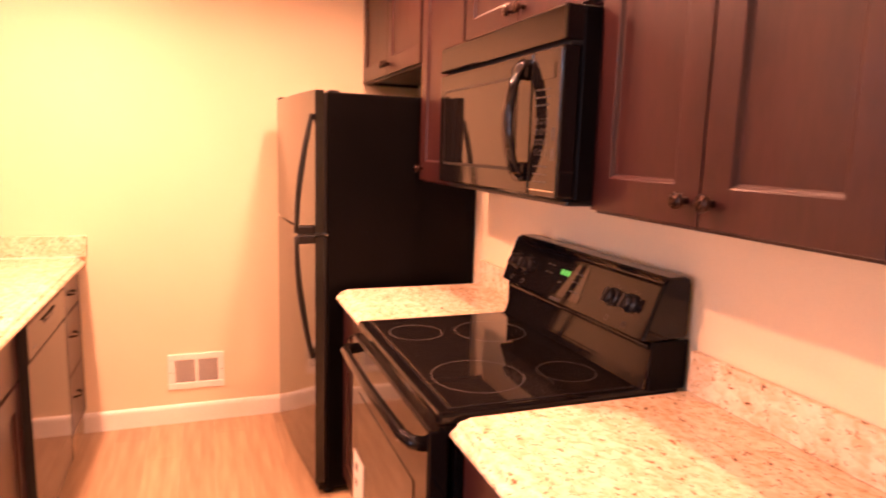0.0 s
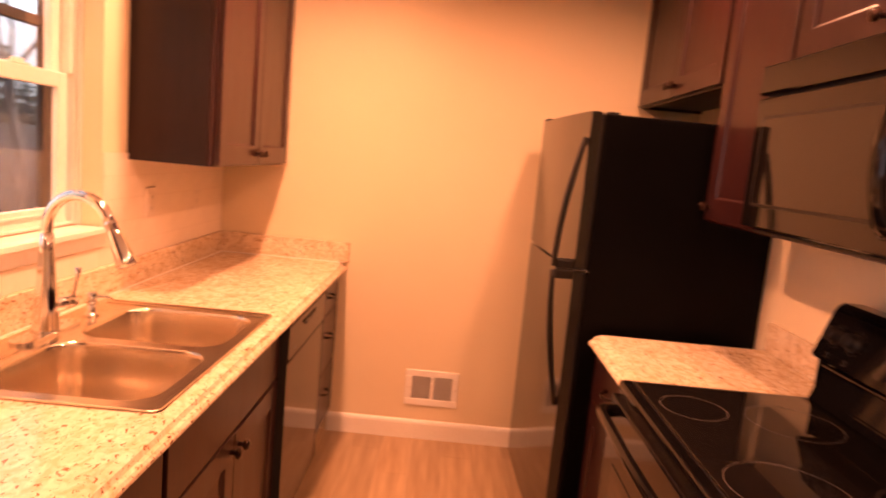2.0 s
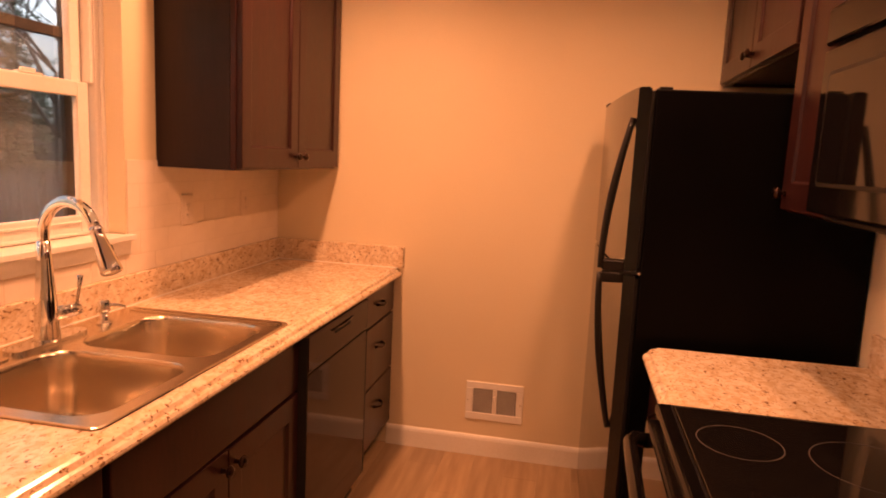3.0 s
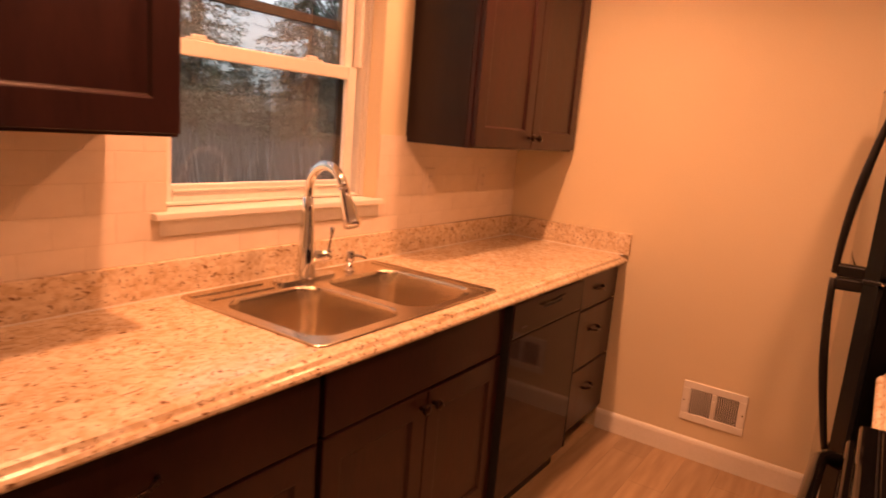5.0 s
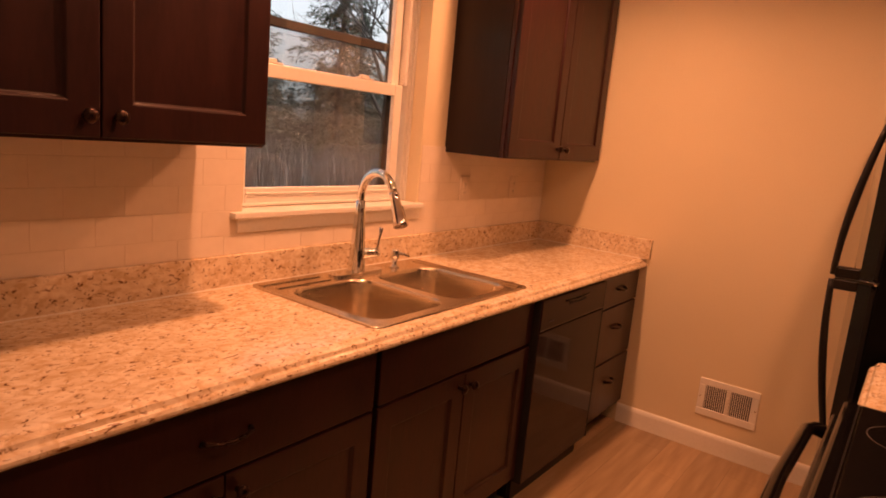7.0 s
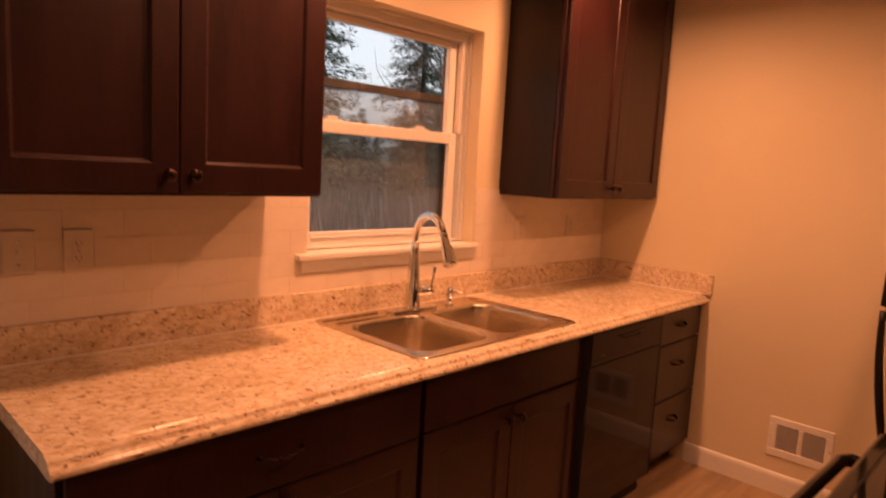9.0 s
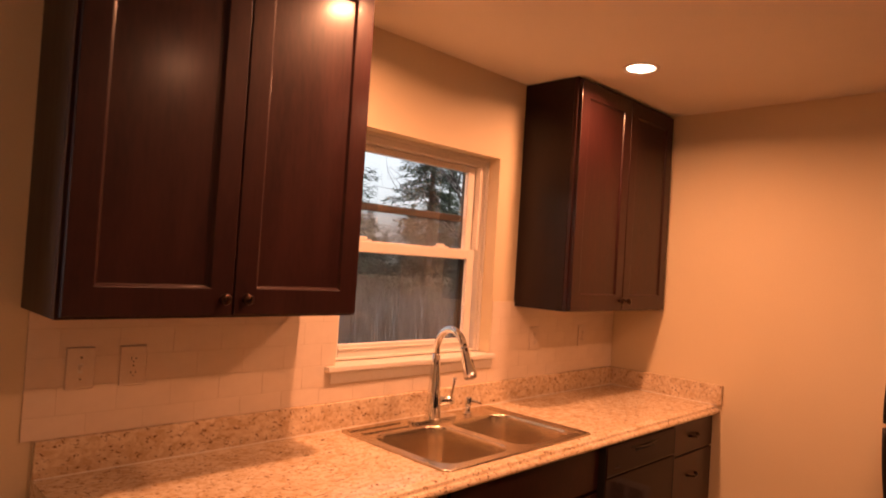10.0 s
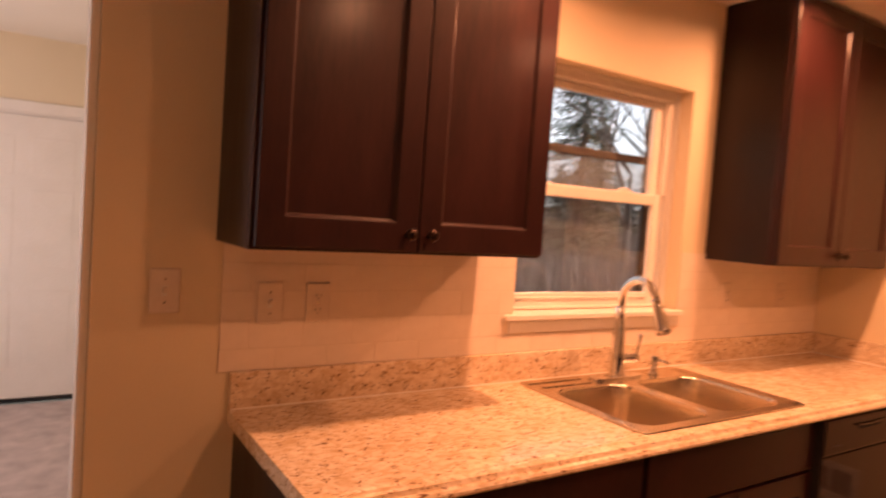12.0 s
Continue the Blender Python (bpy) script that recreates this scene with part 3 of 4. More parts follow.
def countertop_right(y0, y1, label):
    c = thing("countertop", pose(XR, y0, CT, 0, 0, 180), label, "countertop")
    w = y1 - y0
    bm = bmesh.new()
    prism(bm, [(0.002, 0)] + [(u - 0.020, v) for u, v in EDGE] + [(0.002, -0.0415)], 1, -w, 0)
    part("top", bm, LAMINATE, c)
    part("backsplash", boxes(((0.002, -w, 0.0005), (0.021, 0, 0.102)), bevel=0.003, seg=2), LAMINATE, c)
    return c


countertop_left()
countertop_right(0.505, 1.224, "speckled cream stone-look countertop beside the range")
countertop_right(2.008, 2.506, "short speckled cream countertop between range and refrigerator")


# ---- sink, faucet, dispenser ----
def double_sink():
    s = thing("kitchen_sink", pose(0, 0, CT), "brushed stainless double-bowl drop-in sink", "sink")
    bm = bmesh.new()
    x0, x1, y0, y1 = 0.045, 0.600, 1.524, 2.352
    outer = [bm.verts.new((x, y, 0.0062)) for x, y in rounded(x0, x1, y0, y1, 0.022, 4)]
    bowls = [(0.170, 0.568, 1.556, 1.905), (0.170, 0.568, 1.945, 2.284)]
    loops = [outer]
    for b in bowls:
        loops.append([bm.verts.new((x, y, 0.0062)) for x, y in rounded(*b, 0.075, 7)])
    edges = []
    for lp in loops:
        for i in range(len(lp)):
            edges.append(bm.edges.new((lp[i], lp[(i + 1) % len(lp)])))
    bmesh.ops.triangle_fill(bm, use_beauty=True, use_dissolve=False, edges=edges)

    def ring(bm, lp_prev, pts, z):
        lp = [bm.verts.new((x, y, z)) for x, y in pts]
        for i in range(len(lp)):
            bm.faces.new((lp_prev[i], lp_prev[(i + 1) % len(lp)], lp[(i + 1) % len(lp)], lp[i]))
        return lp

    ring(bm, ring(bm, outer, rounded(x0 - 0.003, x1 + 0.003, y0 - 0.003, y1 + 0.003, 0.024, 4), 0.004), rounded(x0 - 0.004, x1 + 0.004, y0 - 0.004, y1 + 0.004, 0.025, 4), 0.0006)
    part("deck", bm, STEEL, s)
    for b in bowls:
        bm = bmesh.new()
        prev = [bm.verts.new((x, y, 0.0062)) for x, y in rounded(*b, 0.075, 7)]
        for ins, z, r in ((0.003, 0.003, 0.073), (0.006, -0.006, 0.07), (0.012, -0.09, 0.066), (0.018, -0.15, 0.06), (0.030, -0.168, 0.052), (0.055, -0.176, 0.04)):
            prev = ring(bm, prev, rounded(b[0] + ins, b[1] - ins, b[2] + ins, b[3] - ins, r, 7), z)
        bm.faces.new(prev)
        part("bowl", bm, STEEL, s, smooth=True)
    # pressed ledges on the rim
    for a in ((0.062, 0.086, 1.540, 1.790), (0.120, 0.140, 1.560, 1.790), (0.075, 0.585, 2.300, 2.314), (0.075, 0.585, 2.324, 2.338)):
        bm = bmesh.new()
        prism(bm, rounded(*a, 0.006, 2), 2, 0.0062, 0.0098)
        part("rim_ledge", bm, STEEL, s)
    for y in (1.731, 2.115):
        bm = lathe(bmesh.new(), [(0.020, 0.0005), (0.040, 0.0012), (0.044, 0.003), (0.046, 0.0005)], Matrix.Translation((0.368, y, -0.1765)), 24)
        part("drain", bm, CHROME, s, "round metal drain", smooth=True)
    return s


double_sink()


def faucet():
    """Local x points out over the bowls, y towards the lever."""
    turn = -11
    f = thing("faucet", pose(0.110, 1.937, CT + 0.0066, 0, 0, turn), "polished chrome high-arc pull-down kitchen faucet", "faucet")
    bm = bmesh.new()
    prism(bm, rounded(-0.030, 0.030, -0.125, 0.125, 0.029, 8), 2, 0, 0.009)
    bm.transform(Matrix.Rotation(radians(-turn), 4, "Z"))
    part("deck_plate", bm, CHROME, f)
    bm = lathe(bmesh.new(), [(0.033, 0.006), (0.032, 0.014), (0.0295, 0.05), (0.0275, 0.09), (0.0235, 0.15), (0.0185, 0.22), (0.0155, 0.270)], None, 24)
    part("column", bm, CHROME, f, smooth=True)
    pts = [(0, 0, 0.262), (0, 0, 0.278)]
    r = 0.098
    for i in range(1, 17):
        a = radians(180 - i * 158 / 16)
        pts.append((r + r * math.cos(a), 0, 0.280 + r * math.sin(a)))
    part("spout", tube(bmesh.new(), pts, 0.0145, 16), CHROME, f, smooth=True)
    p, q = Vector(pts[-1]), Vector(pts[-2])
    m = Matrix.Translation(p) @ (p - q).normalized().to_track_quat("Z", "Y").to_matrix().to_4x4()
    bm = lathe(bmesh.new(), [(0.0150, -0.004), (0.0165, 0.002), (0.0165, 0.006), (0.0155, 0.009), (0.0165, 0.030), (0.0190, 0.050), (0.0240, 0.088), (0.0265, 0.108), (0.0255, 0.116), (0.020, 0.118)], m, 20)
    head = part("spray_head", bm, CHROME, f, smooth=True)
    part("spray_face", lathe(bmesh.new(), [(0.002, 0.1165), (0.019, 0.1185), (0.020, 0.1175)], m, 20), BLACK_PLASTIC, head, "dark nozzle face")
    for k in (0.046, 0.066):
        part("spray_button", tube(bmesh.new(), [m @ Vector((0.0175 + k * 0.06, 0, k)), m @ Vector((0.0185 + k * 0.06, 0, k + 0.013))], 0.0060, 8), BLACK_PLASTIC, head, "black button")
    hub = part("valve_hub", lathe(bmesh.new(), [(0.0185, 0), (0.0185, 0.036), (0.0175, 0.040), (0.0175, 0.043), (0.0185, 0.047), (0.0170, 0.070), (0.012, 0.076)], Matrix.Translation((0.010, 0.014, 0.075)) @ Matrix.Rotation(radians(-90), 4, "X"), 18), CHROME, f, smooth=True)
    part("lever", tube(bmesh.new(), [(0.010, 0.078, 0.080), (0.014, 0.079, 0.100), (0.022, 0.080, 0.138), (0.028, 0.080, 0.170)], [0.0075, 0.0050, 0.0055, 0.0085], 10), CHROME, hub, smooth=True)
    return f


faucet()
soap = thing("soap_dispenser", pose(0.115, 2.142, CT + 0.0066, 0, 0, 35), "small chrome deck-mounted soap pump", "soap dispenser")
part("base", lathe(bmesh.new(), [(0.021, 0), (0.021, 0.005), (0.015, 0.009), (0.0125, 0.014), (0.0125, 0.038)], None, 18), CHROME, soap, smooth=True)
part("pump_head", lathe(bmesh.new(), [(0.017, 0.038), (0.0175, 0.046), (0.017, 0.066), (0.013, 0.071)], None, 18), CHROME, soap, smooth=True)
part("nozzle", tube(bmesh.new(), [(0.012, 0, 0.056), (0.035, 0, 0.055), (0.058, 0, 0.048)], [0.006, 0.005, 0.004], 10), CHROME, soap, smooth=True)


# ---- dishwasher ----
def dishwasher():
    """The door stands a little proud of the cabinets beside it."""
    d = thing("dishwasher", LEFT(2.390), "glossy black built-in dishwasher under the countertop", "dishwasher")
    w = 0.612
    part("body", boxes(((0.006, -0.585, 0.02), (w - 0.006, -0.02, 0.848))), BLACK_PLASTIC, d)
    part("door", boxes(((0.004, -0.645, 0.090), (w - 0.004, -0.585, 0.716)), bevel=0.005, seg=2), DISH_BLACK, d)
    panel = part("control_panel", boxes(((0.004, -0.648, 0.721), (w - 0.004, -0.585, 0.846)), bevel=0.006, seg=2), DISH_BLACK, d)
    # flat dark strip stands for the shade inside the grip slit
    bm = bmesh.new()
    prism(bm, rounded(0.235, 0.395, 0.797, 0.810, 0.006, 4), 1, -0.6495, -0.6475)
    part("recess_shade", bm, RUBBER, panel, "dark strip for the shaded grip recess")
    part("grip", tube(bmesh.new(), [(0.205, -0.648, 0.818), (0.235, -0.652, 0.815), (0.315, -0.654, 0.811), (0.395, -0.652, 0.815), (0.425, -0.648, 0.818)], 0.0035, 8), BLACK, panel, smooth=True)
    part("badge", boxes(((0.075, -0.6488, 0.752), (0.115, -0.648, 0.756))), PRINT, panel)
    part("toe_panel", boxes(((0.012, -0.600, 0.0), (w - 0.01, -0.54, 0.085))), BLACK_PLASTIC, d)
    for x in (0.0, w - 0.0035):
        part("side_edge", boxes(((x, -0.6465, 0.092), (x + 0.0035, -0.585, 0.845)), bevel=0.001), RUBBER, d, "dull black door edge")


dishwasher()


# ---- refrigerator ----
def refrigerator():
    """Local: front towards -y, x along the front from the range side."""
    f = thing("refrigerator", pose(2.243, 3.401, 0, 0, 0, -90 + 4.5), "black top-freezer refrigerator with long bowed handles", "refrigerator")
    w, d, h = 0.800, 0.655, 1.660
    part("body", boxes(((0, -d, 0.03), (w, 0, h)), bevel=0.006, seg=2), BLACK_SATIN, f, "finely textured black side")
    split = 1.108
    for name, z0, z1 in (("freezer_door", split + 0.005, h + 0.006), ("fridge_door", 0.058, split - 0.005)):
        bm = bmesh.new()
        # gently crowned front
        n = 10
        prof = [(0.0, -d - 0.012)] + [(w * (0.012 + 0.976 * i / n), -d - 0.047 - 0.010 * math.sin(math.pi * i / n)) for i in range(n + 1)] + [(w, -d - 0.012)]
        prism(bm, prof, 2, z0, z1)
        bmesh.ops.bevel(bm, geom=[e for e in bm.edges if abs(e.verts[0].co.z - e.verts[1].co.z) < 1e-6], offset=0.004, segments=2, affect="EDGES")
        part(name, bm, DOOR_BLACK, f)
        part("gasket", boxes(((0.012, -d - 0.012, z0 + 0.01), (w - 0.012, -d, z1 - 0.01))), RUBBER, f)
    hx = w - 0.030
    yf = -d - 0.050
    def bow(z0, z1, lean):
        pts, rad = [], []
        for i in range(15):
            k = i / 14
            out = 0.062 * math.sin(math.pi * 0.5 * (k if lean > 0 else 1 - k)) ** 0.95
            pts.append((hx, yf - 0.004 - out, z0 + (z1 - z0) * k))
            rad.append(0.0125 + 0.004 * (1 - abs(2 * k - 1)))
        return tube(bmesh.new(), pts, rad, 10, 0.75)
    top = part("handle", bow(split + 0.008, 1.575, -1), BLACK_PLASTIC, f, "bowed black handle", smooth=True)
    part("handle_foot", boxes(((hx - 0.016, yf - 0.062, split + 0.0012), (hx + 0.016, yf + 0.006, split + 0.036)), bevel=0.006, seg=2), BLACK_PLASTIC, top)
    low = part("handle", bow(0.60, split - 0.008, 1), BLACK_PLASTIC, f, "bowed black handle", smooth=True)
    part("handle_foot", boxes(((hx - 0.016, yf - 0.062, split - 0.036), (hx + 0.016, yf + 0.006, split - 0.0012)), bevel=0.006, seg=2), BLACK_PLASTIC, low)
    part("mid_hinge", boxes(((w - 0.05, -d - 0.05, split - 0.004), (w + 0.001, -d + 0.005, split + 0.004)), bevel=0.001), BLACK_PLASTIC, f)
    part("hinge_pin", lathe(bmesh.new(), [(0.004, 0), (0.004, 0.006), (0.002, 0.007)], Matrix.Translation((w + 0.001, -d - 0.004, split)) @ Matrix.Rotation(radians(90), 4, "Y"), 10), CHROME, f)
    part("top_hinge", boxes(((0.02, -d - 0.05, h + 0.006), (0.09, -d + 0.06, h + 0.018)), bevel=0.004), BLACK_PLASTIC, f)
    part("top_hinge", boxes(((w - 0.07, -d + 0.012, h), (w - 0.01, -d + 0.05, h + 0.008)), bevel=0.002), BLACK_PLASTIC, f)
    part("grille", boxes(*[((0.02, -d - 0.03, 0.022 + 0.012 * i), (w - 0.02, -d, 0.030 + 0.012 * i)) for i in range(3)]), BLACK_PLASTIC, f)
    for x in (0.05, w - 0.05):
        part("foot", lathe(bmesh.new(), [(0.022, 0), (0.022, 0.018), (0.012, 0.022), (0.012, 0.032)], Matrix.Translation((x, -d + 0.02, 0)), 12), RUBBER, f)
        part("foot", lathe(bmesh.new(), [(0.022, 0), (0.022, 0.018), (0.012, 0.022), (0.012, 0.032)], Matrix.Translation((x, -0.05, 0)), 12), RUBBER, f)


refrigerator()


# ---- range ----
def dial(parent, x, m):
    """A turned knob with a grip bar and a printed scale round it. m takes the panel's plane."""
    k = part("knob", lathe(bmesh.new(), [(0.024, 0), (0.0235, 0.008), (0.019, 0.012), (0.018, 0.024), (0.015, 0.027)], m @ Matrix.Translation((x, 0.006, 0)), 20), BLACK_PLASTIC, parent, smooth=False)
    bm = bmesh.new()
    box(bm, (-0.005, -0.019, 0.012), (0.005, 0.019, 0.034), 0.003, 2)
    bm.transform(m @ Matrix.Translation((x, 0.006, 0)) @ Matrix.Rotation(radians(-14), 4, "Z"))
    part("grip", bm, BLACK_PLASTIC, k)
    bm = bmesh.new()
    for i in range(11):
        a = radians(-60 + i * 30)
        b2 = bmesh.new()
        box(b2, (-0.0012, 0.0285, 0.0002), (0.0012, 0.0335, 0.0006))
        b2.transform(m @ Matrix.Translation((x, 0.006, 0)) @ Matrix.Rotation(a, 4, "Z"))
        tmp = bpy.data.meshes.new("tmp")
        b2.to_mesh(tmp)
        b2.free()
        bm.from_mesh(tmp)
        bpy.data.meshes.remove(tmp)
    part("scale", bm, PRINT, k, "grey printed scale")
    bm = bmesh.new()
    for a, b in (((-0.007, -0.056, 0.0002), (0.007, -0.0545, 0.0006)), ((-0.007, -0.044, 0.0002), (0.007, -0.0425, 0.0006)), ((-0.007, -0.0545, 0.0002), (-0.0055, -0.044, 0.0006)), ((0.0055, -0.0545, 0.0002), (0.007, -0.044, 0.0006))):
        box(bm, (a[0] + x, a[1], a[2]), (b[0] + x, b[1], b[2]))
    bm.transform(m)
    part("burner_mark", bm, PRINT, k)


def electric_range():
    r = thing("range", RIGHT(2.004), "black freestanding electric range with smooth glass cooktop", "range")
    w = 0.768
    part("body", boxes(((0.004, -0.61, 0.06), (w - 0.004, -0.03, 0.880))), RANGE_BLACK, r)
    top = part("cooktop", boxes(((0, -0.656, 0.876), (w, -0.03, 0.906)), bevel=0.010, seg=3), RANGE_BLACK, r)
    part("glass", boxes(((0.024, -0.618, 0.9055), (w - 0.024, -0.165, 0.9085)), bevel=0.001), BLACK_GLASS, top, "smooth black ceramic glass")
    part("trim_line", boxes(((0.0195, -0.625, 0.9058), (0.0225, -0.15, 0.9078)), ((w - 0.0225, -0.625, 0.9058), (w - 0.0195, -0.15, 0.9078)), ((0.0225, -0.625, 0.9058), (w - 0.0225, -0.622, 0.9078))), BLACK_PLASTIC, top)
    for x, y, rad in ((0.184, -0.519, 0.079), (0.226, -0.294, 0.108), (0.580, -0.486, 0.114), (0.611, -0.254, 0.074)):
        bm = lathe(bmesh.new(), [(rad - 0.0008, 0.9087), (rad + 0.0008, 0.9087), (rad + 0.0008, 0.9089), (rad - 0.0008, 0.9089), (rad - 0.0008, 0.9087)], Matrix.Translation((x, y, 0)), 56, cap=False)
        part("burner_ring", bm, RING, top, "thin pale printed ring")
    # backguard: lower riser and a leaning control panel
    bm = bmesh.new()
    prism(bm, [(-0.146, 0.902), (-0.128, 0.925), (-0.104, 1.012), (-0.02, 1.012), (-0.02, 0.902)], 0, 0.004, w - 0.004)
    bmesh.ops.bevel(bm, geom=bm.edges[:], offset=0.004, segments=2, affect="EDGES")
    part("riser", bm, RANGE_BLACK, r)
    part("riser_lip", boxes(((0.012, -0.126, 0.998), (w - 0.012, -0.104, 1.010)), bevel=0.004, seg=2), RANGE_BLACK, r)
    bm = bmesh.new()
    prism(bm, [(-0.154, 1.024), (-0.106, 1.158), (-0.092, 1.174), (-0.03, 1.174), (-0.02, 1.158), (-0.02, 1.024)], 0, -0.002, w + 0.002)
    bmesh.ops.bevel(bm, geom=bm.edges[:], offset=0.006, segments=3, affect="EDGES")
    guard = part("backguard", bm, RANGE_BLACK, r)
    for x in (-0.003, w - 0.0035):
        part("end_cap", boxes(((x, -0.125, 0.90), (x + 0.0065, -0.02, 1.02)), bevel=0.001), BLACK_SATIN, r)
    # panel plane: its x along the range, y up the slope, z out of it
    up = Vector((0, 0.050, 0.134)).normalized()
    out = Vector((0, -0.134, 0.050)).normalized()
    m = Matrix(((1, 0, 0, 0), (0, up.y, out.y, -0.1305), (0, up.z, out.z, 1.090), (0, 0, 0, 1)))
    for x in (0.068, 0.142, w - 0.155, w - 0.082):
        dial(guard, x, m)
    bm = bmesh.new()
    prism(bm, rounded(0.245, 0.475, -0.048, 0.056, 0.010, 3), 2, 0.0002, 0.0016)
    bm.transform(m)
    disp = part("display", bm, BLACK_GLASS, guard, "dark touch panel with a clock")
    bm = bmesh.new()
    for x in (0.345, 0.362, 0.379):
        box(bm, (x, 0.014, 0.0018), (x + 0.011, 0.030, 0.0023))
    bm.transform(m)
    part("clock_digits", bm, DIGITS, disp, "green clock digits")
    for x, y, l in ((0.262, 0.030, 0.014), (0.286, 0.030, 0.014), (0.262, 0.006, 0.014), (0.286, 0.006, 0.014), (0.416, 0.028, 0.016), (0.440, 0.028, 0.016), (0.416, 0.004, 0.016), (0.440, 0.004, 0.016), (0.345, -0.012, 0.016), (0.416, -0.024, 0.016), (0.440, -0.024, 0.014)):
        bm = bmesh.new()
        box(bm, (x, y, 0.0018), (x + l, y + 0.003, 0.0022))
        bm.transform(m)
        part("key_mark", bm, PRINT, disp, "small grey key marking")
    bm = bmesh.new()
    box(bm, (0.33, -0.066, 0.0002), (0.385, -0.057, 0.0012))
    bm.transform(m)
    part("badge", bm, PRINT, guard)
    # oven door
    door = part("oven_door", boxes(((0.006, -0.673, 0.215), (w - 0.006, -0.625, 0.868)), bevel=0.006, seg=2), RANGE_BLACK, r)
    part("door_glass", boxes(((0.10, -0.6755, 0.33), (w - 0.10, -0.673, 0.705)), bevel=0.001), BLACK_GLASS, door, "dark oven window")
    pts = [(0.035, -0.671, 0.825), (0.042, -0.699, 0.831), (0.075, -0.712, 0.834), (w / 2, -0.719, 0.836), (w - 0.075, -0.712, 0.834), (w - 0.042, -0.699, 0.831), (w - 0.035, -0.671, 0.825)]
    part("handle", tube(bmesh.new(), pts, [0.017, 0.016, 0.015, 0.0145, 0.015, 0.016, 0.017], 12), RANGE_BLACK, door, "thick black bar handle", smooth=True)
    part("control_rail", boxes(((0.004, -0.650, 0.846), (w - 0.004, -0.61, 0.876))), RANGE_BLACK, r)
    part("storage_drawer", boxes(((0.006, -0.669, 0.075), (w - 0.006, -0.625, 0.208)), bevel=0.006, seg=2), RANGE_BLACK, r)
    for x in (0.04, w - 0.04):
        for y in (-0.6, -0.08):
            part("foot", lathe(bmesh.new(), [(0.018, 0), (0.018, 0.02), (0.01, 0.024), (0.01, 0.06)], Matrix.Translation((x, y, 0)), 12), RUBBER, r)
    tag = part("energy_tag", boxes(((0.055, -0.6775, 0.330), (0.185, -0.6758, 0.500))), PAPER, door, "white paper tag")
    for px, z0, z1 in ((0.115, 0.445, 0.470), (0.110, 0.395, 0.415)):
        part("tag_print", boxes(((0.080, -0.6779, z0), (px, -0.6775, z1))), SLOT, tag)


electric_range()


